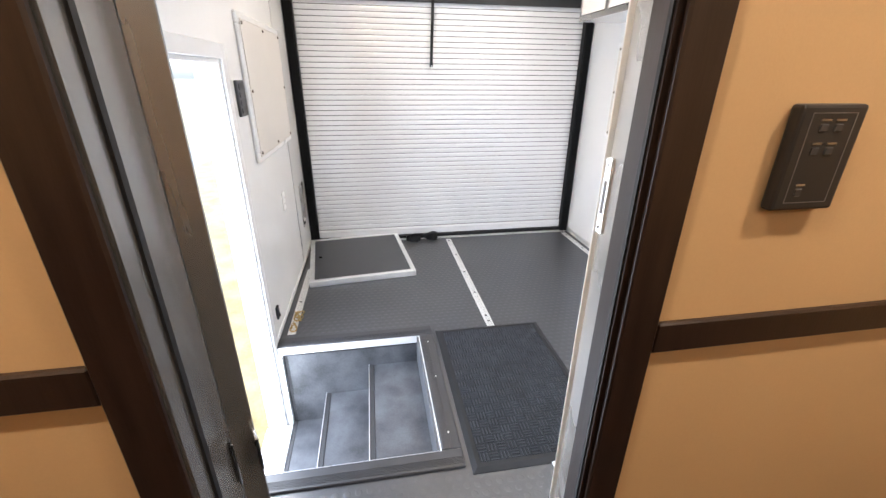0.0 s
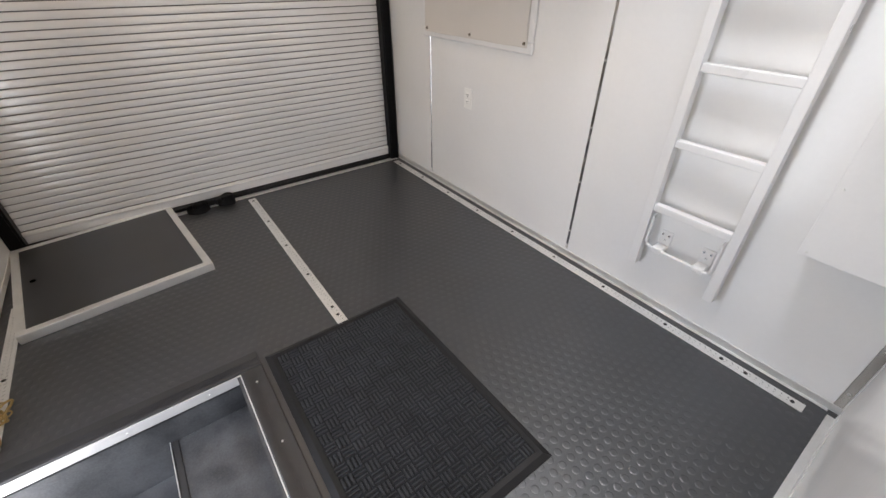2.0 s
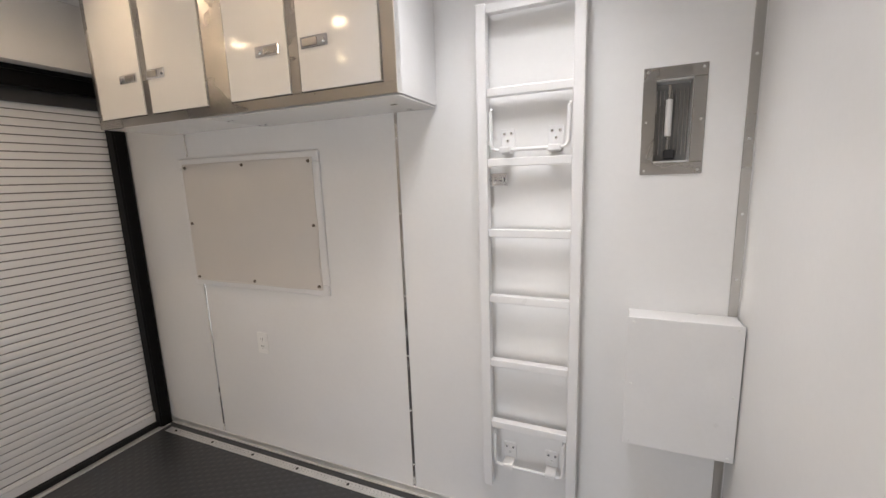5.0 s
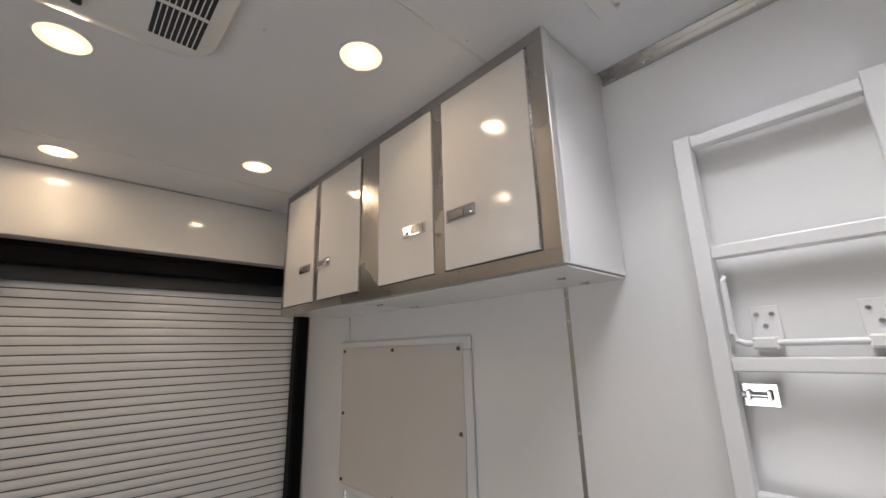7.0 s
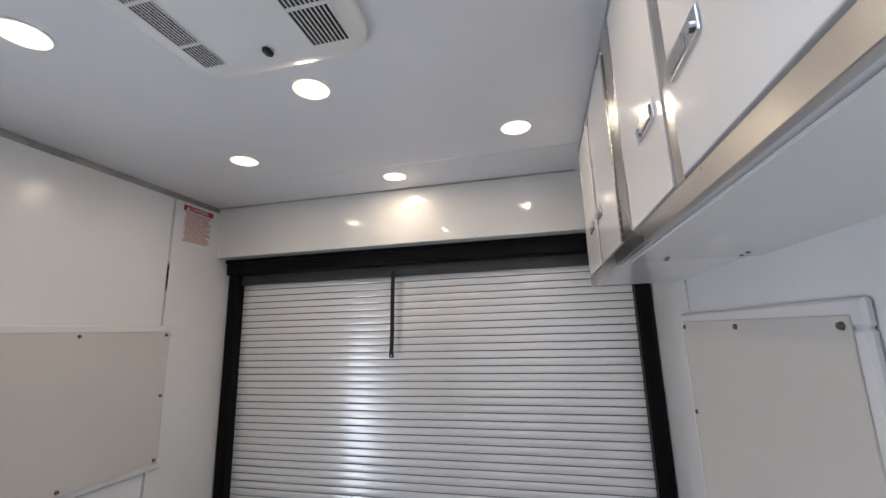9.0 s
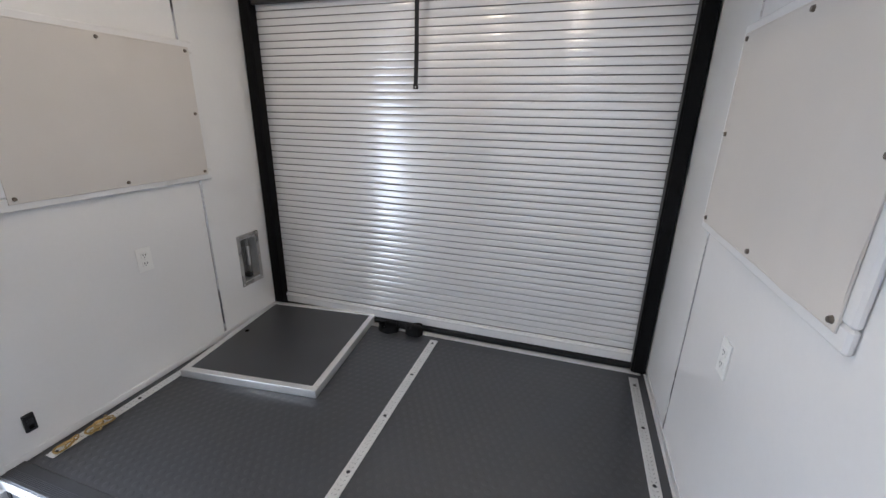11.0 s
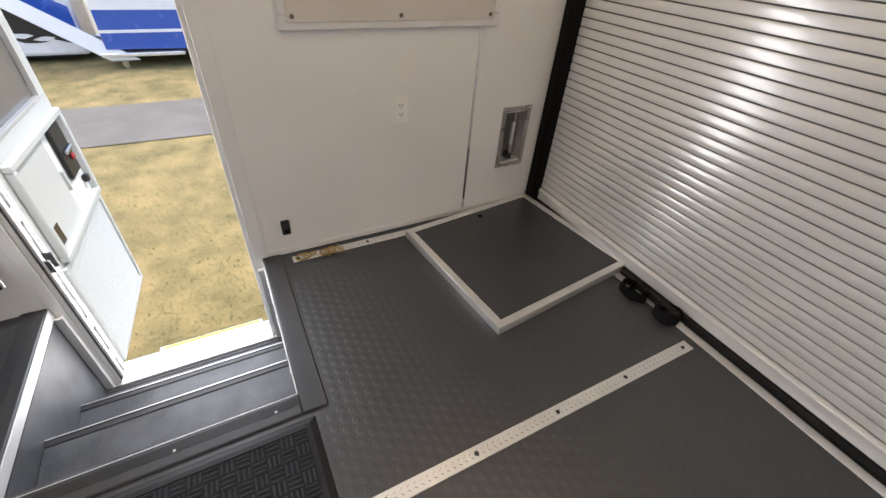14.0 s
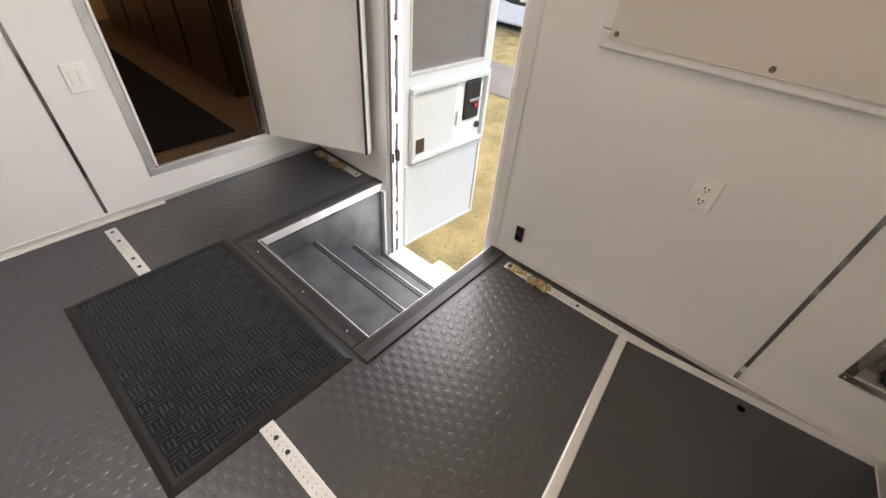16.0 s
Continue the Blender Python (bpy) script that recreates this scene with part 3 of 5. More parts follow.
floor_living = structure(part("floor_living", box(bmesh.new(), (-0.45, -3.2, SILL - 0.04), (W, -0.092, SILL)), M_TAN), "tan wood floor of the living room", "floor")
ceiling_living = structure(part("ceiling_living", box(bmesh.new(), (-0.45, -3.2, H), (W, -0.092, H + 0.05)), M_CEIL), "white living room ceiling", "ceiling")
for n, lo, hi in (("wall_living_left", (-0.52, -3.2, SILL), (-0.45, -0.092, H)), ("wall_living_right", (W, -3.2, SILL), (W + 0.06, -0.1, H)), ("wall_living_back", (-0.45, -3.26, SILL), (W, -3.2, H))):
    structure(part(n, box(bmesh.new(), lo, hi), M_BEIGE), "tan wall of the living room", "wall")
rug = thing("rug", (1.2, -1.6, SILL), "plain black rug on the living room floor", "rug")
part("carpet_top", box(bmesh.new(), (0.43, -3.0, SILL), (2.2, -0.16, SILL + 0.012), 0.004), M_RUG, rug)
seam = structure(part("trim_8", box(bmesh.new(), (0.318, -3.1, SILL), (0.326, -0.12, SILL + 0.002)), M_SEAM), "dark red line along the floor boards", "trim")
base = thing("base_cabinet", (-0.1, -1.7, SILL), "dark wooden base cabinet along the living room wall", "cabinet")
boxpart("body", (-0.45, -2.9, SILL), (0.18, -0.62, 1.05), M_WOOD, base, 0.004)
boxpart("top", (-0.45, -2.92, 1.05), (0.20, -0.60, 1.08), M_DARKPL, base, 0.004)
for k in range(4):
    boxpart("door_panel", (0.18, -2.85 + k * 0.56, SILL + 0.08), (0.195, -2.33 + k * 0.56, 1.0), M_WOOD, base, 0.004)

panel = thing("switch_panel", (1.08, -0.115, 1.255), "dark brown rectangular control panel with small switches", "switch panel")
boxpart("plate", (1.036, -0.132, 1.194), (1.124, -0.1152, 1.317), M_DARKPL, panel, 0.004, seg=2)
for x, z, w, h in ((1.064, 1.287, 0.011, 0.009), (1.084, 1.287, 0.011, 0.009), (1.062, 1.261, 0.011, 0.009), (1.082, 1.261, 0.011, 0.009), (1.060, 1.212, 0.010, 0.010)):
    boxpart("switch_key", (x, -0.1335, z), (x + w, -0.1315, z + h), M_EDGING, panel, 0.001)
    boxpart("print_bar", (x, -0.1328, z + h + 0.003), (x + w * 1.2, -0.1315, z + h + 0.005), M_STEEL, panel, 0.0)
part("print_frame", ring(bmesh.new(), (1.050, 1.204), (1.110, 1.308), 0.0008, -0.1325, -0.1315, "y"), M_SLOT, panel)


def ceiling_lamp(x, y, z=H, mat=M_LAMP, beam=0.042):
    t = thing("ceiling_light", (x, y, z), "small round recessed ceiling light, lit warm white", "ceiling light", "ceiling lights")
    bm = bmesh.new()
    n = 32
    prof = [(0.063, 0.0), (0.062, -0.003), (0.0555, -0.003), (0.0550, -0.0005)]
    rings_ = [[bm.verts.new((x + r * math.cos(k * math.tau / n), y + r * math.sin(k * math.tau / n), z + d)) for k in range(n)] for r, d in prof]
    for a, b in zip(rings_, rings_[1:]):
        for k in range(n):
            bm.faces.new((a[k], a[(k + 1) % n], b[(k + 1) % n], b[k]))
    part("bezel", bm, M_WHITE, t, smooth=True)
    part("diffuser", cyl(bmesh.new(), (x, y, z - 0.0005), (x, y, z - 0.002), 0.035, 32), mat, t, "glowing diffuser")
    part("diffuser_rim", cyl(bmesh.new(), (x, y, z - 0.0003), (x, y, z - 0.0016), 0.0548, 32), M_LAMPRIM, t, "dim rim of the diffuser")
    if beam:
        d = new("downlight", bpy.data.lights.new("downlight", "AREA"))
        d.data.shape, d.data.size, d.data.spread = "DISK", 0.07, radians(168)
        d.data.energy, d.data.color = beam, (1.0, 0.74, 0.46)
        d.location = (x, y, z - 0.0035)
    return t


for x, y in ((0.62, 2.20), (1.185, 2.57), (1.80, 2.235), (1.19, 1.80), (1.775, 1.375), (0.63, 1.395)):
    ceiling_lamp(x, y)
# unseen living room lamps, added to brighten the tan side of the partition
for x, y in ((1.45, -0.55), (0.1, -0.55), (1.45, -1.9)):
    ceiling_lamp(x, y, H, M_LAMP2, 0.0)

# ---------------------------------------------------------------- things in the garage
def floor_mat():
    x0, x1, y0, y1 = 0.862, 1.465, 0.483, 1.408
    t = thing("floor_mat", ((x0 + x1) / 2, (y0 + y1) / 2, 0.0), "charcoal ribbed door mat with a rubber border on the floor", "mat")
    part("backing", box(bmesh.new(), (x0 + 0.03, y0 + 0.03, 0.0), (x1 - 0.03, y1 - 0.03, 0.0085)), M_MATBASE, t)
    bm = bmesh.new()
    b = 0.036
    o = [(x0, y0), (x1, y0), (x1, y1), (x0, y1)]
    i = [(x0 + b, y0 + b), (x1 - b, y0 + b), (x1 - b, y1 - b), (x0 + b, y1 - b)]
    lo = [bm.verts.new((*p, 0.0)) for p in o]
    lip = [bm.verts.new((*p, 0.003)) for p in o]
    top = [bm.verts.new((x + (0.02 if x < 1.1 else -0.02), y + (0.02 if y < 1 else -0.02), 0.012)) for x, y in o]
    inn = [bm.verts.new((*p, 0.013)) for p in i]
    inb = [bm.verts.new((*p, 0.004)) for p in i]
    for a, c in ((lo, lip), (lip, top), (top, inn), (inn, inb)):
        for k in range(4):
            bm.faces.new((a[k], a[(k + 1) % 4], c[(k + 1) % 4], c[k]))
    part("border", bm, M_RUBBER, t, "black rubber border")
    verts, faces = [], []
    nx, ny = 13, 21
    cx, cy = (x1 - x0 - 2 * b) / nx, (y1 - y0 - 2 * b) / ny
    for i in range(nx):
        for j in range(ny):
            ox, oy = x0 + b + i * cx, y0 + b + j * cy
            for k in range(3):
                if (i + j) % 2:
                    p = (ox + 0.0015, oy + 0.003 + k * cy / 3, ox + cx - 0.0015, oy + 0.003 + k * cy / 3 + cy / 3 - 0.0055)
                else:
                    p = (ox + 0.003 + k * cx / 3, oy + 0.0015, ox + 0.003 + k * cx / 3 + cx / 3 - 0.0055, oy + cy - 0.0015)
                n = len(verts)
                z = 0.0135 + random.uniform(-0.0008, 0.0008)
                e = 0.0022
                verts += [(p[0], p[1], 0.0075), (p[2], p[1], 0.0075), (p[2], p[3], 0.0075), (p[0], p[3], 0.0075)]
                verts += [(p[0] + e, p[1] + e, z), (p[2] - e, p[1] + e, z), (p[2] - e, p[3] - e, z), (p[0] + e, p[3] - e, z)]
                faces += [(n + 4, n + 5, n + 6, n + 7)] + [(n + q, n + (q + 1) % 4, n + 4 + (q + 1) % 4, n + 4 + q) for q in range(4)]
    me = bpy.data.meshes.new("ribs")
    me.from_pydata(verts, [], faces)
    me.materials.append(M_MAT)
    ob = new("ribs", me)
    ob.parent = t
    ob.matrix_parent_inverse = Matrix.Translation(-t.location)
    tagged(ob, "basket-weave carpet ribs", kind="stuff")


floor_mat()


def tie_track(x0, x1, y0, y1, label="perforated aluminium tie-down track fixed along the floor", bolts=()):
    t = thing("tie_down_track", ((x0 + x1) / 2, (y0 + y1) / 2, 0.0), label, "floor track", "tie-down tracks")
    xc = (x0 + x1) / 2
    part("plate", box(bmesh.new(), (x0, y0, 0.0), (x1, y1, 0.0045), 0.0015), M_ALU, t)
    verts, faces = [], []
    y = y0 + 0.05
    while y < y1 - 0.04:
        for s in (-1, 1):
            n = len(verts)
            cx = xc + s * 0.0072
            verts += [(cx - 0.0042, y - s * 0.005, 0.0049), (cx + 0.0022, y + s * 0.0022 - 0.0018, 0.0049), (cx + 0.0042, y + s * 0.005, 0.0049), (cx - 0.0022, y + 0.0018 - s * 0.0022, 0.0049)]
            faces.append((n, n + 1, n + 2, n + 3))
        y += 0.0205
    # flat dashes on the plate; their grey stands for shade in the holes
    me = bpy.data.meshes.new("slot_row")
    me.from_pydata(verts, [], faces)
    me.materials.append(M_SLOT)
    ob = new("slot_row", me)
    ob.parent = t
    ob.matrix_parent_inverse = Matrix.Translation(-t.location)
    tagged(ob, "row of flat grey dashes painted as shaded track holes", kind="stuff")
    for yb in bolts:
        bm = bmesh.new()
        cyl(bm, (xc, yb, 0.004), (xc, yb, 0.0068), 0.0082, 12, 0.006)
        bo = part("bolt", bm, M_DARKPL, t, "dark recessed bolt")
    return t


tie_track(2.268, 2.312, 0.08, 2.808, bolts=(0.115, 0.266, 0.352, 0.581, 0.89, 1.193, 1.503, 1.815, 2.121, 2.43, 2.74))
tie_track(1.168, 1.214, 0.083, 2.808, bolts=(0.115, 0.20, 0.36, 0.43, 1.46, 1.52, 1.812, 2.13, 2.449, 2.77))
tie_track(0.036, 0.080, 1.50, 2.35, bolts=(1.525, 1.86))
tie_track(0.030, 0.074, 0.05, 0.45, bolts=(0.07, 0.43))


def chain(x, y0, y1, seed):
    rnd = random.Random(seed)
    t = thing("chain", (x, (y0 + y1) / 2, 0.006), "tangled brass-coloured chain with clips lying on the floor track", "chain", "chains")

    def loop(name, cx, cy, a, lx, ly, r, tilt, z, squeeze=0.0):
        pts = []
        for q in range(22):
            w = q * math.tau / 22
            u, v = lx * math.cos(w), ly * math.sin(w) * (1 - squeeze * math.cos(w))
            p, s = v * math.cos(tilt), v * math.sin(tilt)
            pts.append((cx + u * math.cos(a) - p * math.sin(a), cy + u * math.sin(a) + p * math.cos(a), z + s))
        return part(name, tube(bmesh.new(), pts, r, 7, True), M_BRASS, t, smooth=True)

    span = y1 - y0
    for k, f in enumerate((0.10, 0.62, 0.78)):
        c = loop("clip", x + rnd.uniform(-0.012, 0.022), y0 + span * f, math.pi / 2 + rnd.uniform(-0.7, 0.7), 0.036, 0.017, 0.0042, 0.15, 0.0105 + 0.004 * (k == 2), 0.35)
        d = Vector(c.data.vertices[0].co)
        part("gate", cyl(bmesh.new(), d + Vector((-0.006, -0.03, 0.001)), d + Vector((-0.012, -0.052, 0.001)), 0.0036, 8), M_BRASS, c)
    n = 8
    for k in range(n):
        f = k / (n - 1)
        y = y0 + span * (0.14 + 0.8 * f) + 0.012 * math.sin(k * 2.3)
        loop("link", x + 0.020 * math.sin(k * 1.3 + seed) + 0.006, y, math.pi / 2 + 0.9 * math.sin(k * 1.9 + seed), 0.0125, 0.0075, 0.0026, 0.25 if k % 2 else 1.1, 0.009 if k % 2 else 0.0135)


chain(0.066, 1.53, 1.74, 3)
chain(0.062, 0.10, 0.36, 5)


def hatch():
    t = thing("hatch_panel", (0.42, 2.49, 0.0), "dark grey hatch panel with an aluminium frame lying on the floor", "hatch panel")
    a = math.atan2(0.08, 0.742)
    m = Matrix.Translation((0.09, 2.05, 0.0)) @ Matrix.Rotation(a, 4, "Z")
    w, d, z = 0.746, 0.810, 0.044
    bm = bmesh.new()
    f = 0.034
    for lo, hi in (((0, 0, 0), (w, f, z)), ((0, d - f, 0), (w, d, z)), ((0, f, 0), (f, d - f, z)), ((w - f, f, 0), (w, d - f, z))):
        box(bm, lo, hi, 0.004, 2, m)
    part("frame", bm, M_ALU, t)
    part("panel", box(bmesh.new(), (f, f, 0.005), (w - f, d - f, z - 0.004), 0, 1, m), M_FLOOR, t)
    # flush black disc, its colour standing for the unlit inside of the hole
    part("finger_hole", cyl(bmesh.new(), m @ Vector((0.075, 0.42, z - 0.005)), m @ Vector((0.075, 0.42, z - 0.002)), 0.012, 16), M_HOLE, t)
    for k in range(5):
        for p in ((0.08 + k * 0.147, 0.017), (0.08 + k * 0.147, d - 0.017), (0.017, 0.09 + k * 0.157), (w - 0.017, 0.09 + k * 0.157)):
            part("rivet", cyl(bmesh.new(), m @ Vector((*p, z)), m @ Vector((*p, z + 0.0025)), 0.0045, 8, 0.003), M_ALU, t)


hatch()


def tie_strap():
    t = thing("strap_bundle", (0.97, 2.86, 0.0), "bundled black webbing strap with loops lying at the roll-up door", "strap")
    def ribbon(bm, pts, w):
        rows_ = [(bm.verts.new((p[0], p[1], p[2])), bm.verts.new((p[0] + w[0], p[1] + w[1], p[2] + w[2]))) for p in pts]
        for (a, b), (c, d) in zip(rows_, rows_[1:]):
            bm.faces.new((a, b, d, c))

    for cx, cy, r, hgt, ph in ((0.875, 2.835, 0.034, 0.025, 0.0), (0.90, 2.845, 0.028, 0.028, 0.8), (1.045, 2.845, 0.030, 0.03, 0.3), (1.06, 2.86, 0.024, 0.034, 1.2), (1.05, 2.84, 0.018, 0.03, 2.0)):
        bm = bmesh.new()
        ribbon(bm, [(cx + 1.7 * r * math.cos(k * math.tau / 18 + ph), cy - 0.014 + 1.3 * r * math.sin(k * math.tau / 18 + ph), 0.002 + 0.004 * (1 + math.sin(k * 0.7 + ph))) for k in range(19)], (0.0, 0.012, hgt * 1.35))
        bmesh.ops.solidify(bm, geom=bm.faces[:], thickness=0.003)
        part("loop", bm, M_RUBBER, t)
    part("wrapped_webbing", box(box(bmesh.new(), (0.86, 2.862, 0.003), (1.06, 2.886, 0.040), 0.008, 2), (0.98, 2.842, 0.002), (1.09, 2.878, 0.052), 0.014, 2), M_RUBBER, t)
    part("free_end", box(bmesh.new(), (0.76, 2.868, 0.028), (0.88, 2.890, 0.032), 0.001), M_RUBBER, t)


tie_strap()


def ladder():
    t = thing("ladder", (W, 0.63, 0.2), "white painted metal bunk ladder mounted on the wall", "ladder")
    xf, xb = W - 0.062, W - 0.022
    for y0 in (0.455, 0.775):
        part("rail", box(bmesh.new(), (xf, y0, 0.20), (xb, y0 + 0.035, 2.0080 if y0 < 0.6 else 2.0000), 0.003, 2), M_WHITE, t)
        for z in (0.32, 1.15, 1.8900):
            part("wall_bracket", box(bmesh.new(), (xb, y0 + 0.008, z), (W, y0 + 0.027, z + 0.04)), M_WHITE, t)
    for z in (0.490, 0.748, 1.003, 1.250, 1.5000, 1.7350, 2.0000):
        part("rung", box(bmesh.new(), (xf + 0.006, 0.490, z - 0.030), (xb - 0.004, 0.775, z - 0.002), 0.003, 2), M_WHITE, t)
    for zb, zt in ((1.5250, 1.6650), (0.30, 0.445)):
        r = 0.0065
        x = xf + 0.012
        pts = [(x + 0.012, 0.765, zt), (x + 0.002, 0.765, zt - 0.012), (x, 0.764, zb + 0.02), (x, 0.758, zb + 0.006), (x, 0.744, zb), (x, 0.52, zb), (x, 0.508, zb + 0.006), (x, 0.502, zb + 0.02), (x + 0.002, 0.501, zt - 0.012), (x + 0.012, 0.501, zt)]
        part("handle_bar", tube(bmesh.new(), pts, r, 10), M_WHITE, t, smooth=True)
        for y in (0.535, 0.70):
            p = part("hinge_plate", box(box(bmesh.new(), (W - 0.008, y - 0.012, zb + 0.005), (W, y + 0.038, zb + 0.075), 0.002), (xf + 0.004, y - 0.008, zb - 0.012), (W, y + 0.034, zb + 0.012), 0.004), M_WHITE, t)
            for dy, dz in ((-0.0, 0.058), (0.026, 0.058), (0.013, 0.034)):
                part("bolt_head", cyl(bmesh.new(), (W - 0.008, y + dy, zb + dz), (W - 0.012, y + dy, zb + dz), 0.0055, 12, 0.004), M_CHROME, p)
    latch = part("barrel_latch", box(bmesh.new(), (W - 0.030, 0.712, 1.4030), (W - 0.026, 0.772, 1.4470), 0.001), M_CHROME, t, "small chrome barrel latch")
    part("latch_bolt", cyl(bmesh.new(), (W - 0.034, 0.722, 1.4250), (W - 0.034, 0.775, 1.4250), 0.006, 12), M_CHROME, latch, smooth=True)
    for y in (0.722, 0.756):
        part("latch_guide", box(bmesh.new(), (W - 0.042, y, 1.4150), (W - 0.029, y + 0.008, 1.4350), 0.002), M_CHROME, latch)
    boxpart("latch_back", (W - 0.026, 0.72, 1.4090), (W, 0.772, 1.4410), M_WHITE, t)
    t.location.y += 0.012


ladder()


def wall_box():
    t = thing("cover_box", (W, 0.14, 0.54), "white sheet-metal cover box screwed on the wall corner", "cover box")
    x0 = W - 0.095
    bm = bmesh.new()
    box(bm, (x0, 0.006, 0.541), (W, 0.312, 0.979), 0.002)
    part("body", bm, M_WHITE, t)
    part("front_cover", box(bmesh.new(), (x0 - 0.004, 0.004, 0.537), (x0, 0.318, 0.982), 0.0015), M_WHITE, t)
    part("side_slot", box(bmesh.new(), (x0 + 0.004, 0.312, 0.60), (x0 + 0.012, 0.3145, 0.91), 0.001), M_DARKPL, t)
    for y, z in ((0.300, 0.965), (0.02, 0.967), (0.02, 0.755), (0.02, 0.55), (0.300, 0.55), (0.301, 0.755)):
        part("screw_head", cyl(bmesh.new(), (x0 - 0.004, y, z), (x0 - 0.0065, y, z), 0.0045, 8, 0.003), M_ALU, t)


wall_box()


def canvas(side, y0, y1, z0, z1, seed, wrinkle):
    """A vinyl cover snapped on a white frame."""
    rnd = random.Random(seed)
    x = 0.0 if side > 0 else W
    t = thing("window_cover", (x, (y0 + y1) / 2, (z0 + z1) / 2), "beige vinyl cover snapped onto a white wall frame", "window cover", "window covers")
    part("frame", ring(bmesh.new(), (y0, z0), (y1, z1), 0.05, min(x, x + side * 0.018), max(x, x + side * 0.018), "x", 0.006), M_WHITE, t)
    bm = bmesh.new()
    n, m = 36, 32
    a0, a1, b0, b1 = y0 + 0.032, y1 - 0.032, z0 + 0.030, z1 - 0.030
    grid = []
    for i in range(n + 1):
        row = []
        for j in range(m + 1):
            u, v = i / n, j / m
            d = 0.0215 + 0.0012 * noise.noise((u * 5 + seed, v * 5, 0.3))
            if wrinkle:
                s = max(0.0, 1 - abs(u - 0.10 - 0.12 * (1 - v)) * 9) * max(0.0, 1 - abs(v - 0.36) * 2.2)
                d += 0.007 * s + 0.004 * s * math.sin(u * 60)
            yy = a0 + (a1 - a0) * u
            if wrinkle and i == 0:
                yy += 0.008 * math.sin(v * 9) * (1 - v)
            zz = b0 + (b1 - b0) * v - (0.004 * math.sin(u * math.pi * 2) ** 2 if j == 0 else 0)
            row.append(bm.verts.new((x + side * d, yy, zz)))
        grid.append(row)
    for i in range(n):
        for j in range(m):
            bm.faces.new((grid[i][j], grid[i + 1][j], grid[i + 1][j + 1], grid[i][j + 1]))
    edge_ = [e for e in bm.edges if e.is_boundary]
    r = bmesh.ops.extrude_edge_only(bm, edges=edge_)
    for v in r["geom"]:
        if isinstance(v, bmesh.types.BMVert):
            v.co.x = x + side * 0.012
    part("vinyl_sheet", bm, M_CANVAS, t, smooth=True)
    part("piping", tube(bmesh.new(), [(x + side * 0.0205, p, q) for p, q in ((a0, b0), ((a0 + a1) / 2, b0), (a1, b0), (a1, b1), ((a0 + a1) / 2, b1), (a0, b1))], 0.0028, 6, True), M_CANVAS, t)
    for p in (a0 + 0.018, (a0 + a1) / 2, a1 - 0.018):
        for q in (b0 + 0.016, (b0 + b1) / 2, b1 - 0.016):
            if p == (a0 + a1) / 2 and q == (b0 + b1) / 2:
                continue
            part("snap", cyl(bmesh.new(), (x + side * 0.020, p, q), (x + side * 0.0275, p, q), 0.0085, 14, 0.006), M_SNAP, t)


canvas(-1, 1.56, 2.455, 0.918, 1.578, 1.0, True)
canvas(1, 1.61, 2.505, 0.938, 1.605, 2.0, False)


def outlet(side, x, y, z):
    t = thing("outlet", (x, y, z), "white double wall outlet with a cover plate", "wall outlet", "outlets")
    part("plate", box(bmesh.new(), (min(x, x + side * 0.005), y - 0.035, z - 0.057), (max(x, x + side * 0.005), y + 0.035, z + 0.057), 0.002, 2), M_PLASTIC, t)
    for dz in (-0.02, 0.02):
        f = part("receptacle", box(bmesh.new(), (min(x, x + side * 0.0075), y - 0.016, z + dz - 0.014), (max(x, x + side * 0.0075), y + 0.016, z + dz + 0.014), 0.003, 2), M_PLASTIC, t)
        for dy, h in ((-0.006, 0.008), (0.006, 0.007)):
            part("slot", box(bmesh.new(), (min(x + side * 0.0065, x + side * 0.008), y + dy - 0.0016, z + dz - 0.001), (max(x + side * 0.0065, x + side * 0.008), y + dy + 0.0016, z + dz + h)), M_DARKPL, f)
        part("slot", cyl(bmesh.new(), (x + side * 0.0065, y, z + dz - 0.0075), (x + side * 0.008, y, z + dz - 0.0075), 0.0024, 8), M_DARKPL, f)
    part("plate_screw", cyl(bmesh.new(), (x + side * 0.005, y, z), (x + side * 0.0066, y, z), 0.003, 8), M_ALU, t)


outlet(1, 0.0, 2.062, 0.620)
outlet(-1, W, 2.025, 0.628)

sock = thing("power_socket", (0.0, 1.503, 0.15), "small black plastic power socket on the wall", "socket")
boxpart("housing", (0.0, 1.484, 0.112), (0.012, 1.522, 0.188), M_DARKPL, sock, 0.005, seg=2)
boxpart("port", (0.012, 1.493, 0.148), (0.0145, 1.513, 0.168), M_EDGING, sock, 0.002)
boxpart("cap", (0.012, 1.494, 0.124), (0.018, 1.512, 0.142), M_BLACK, sock, 0.003)

ctrl = thing("control_panel", (0.0, 1.517, 1.247), "dark grey switch panel on the wall beside the entry", "control panel")
boxpart("plate", (0.0, 1.462, 1.172), (0.012, 1.572, 1.322), M_EDGING, ctrl, 0.003)
for k in range(4):
    boxpart("rocker", (0.012, 1.478, 1.184 + k * 0.033), (0.016, 1.556, 1.208 + k * 0.033), M_DARKPL, ctrl, 0.002)

sw = thing("light_switch", (1.03, 0.0, 0.62), "white plastic switch plate on the partition wall", "switch")
boxpart("plate", (0.99, 0.0, 0.566), (1.07, 0.006, 0.674), M_PLASTIC, sw, 0.002)
for x in (1.006, 1.036):
    boxpart("key", (x, 0.006, 0.590), (x + 0.018, 0.009, 0.650), M_PLASTIC, sw, 0.001)


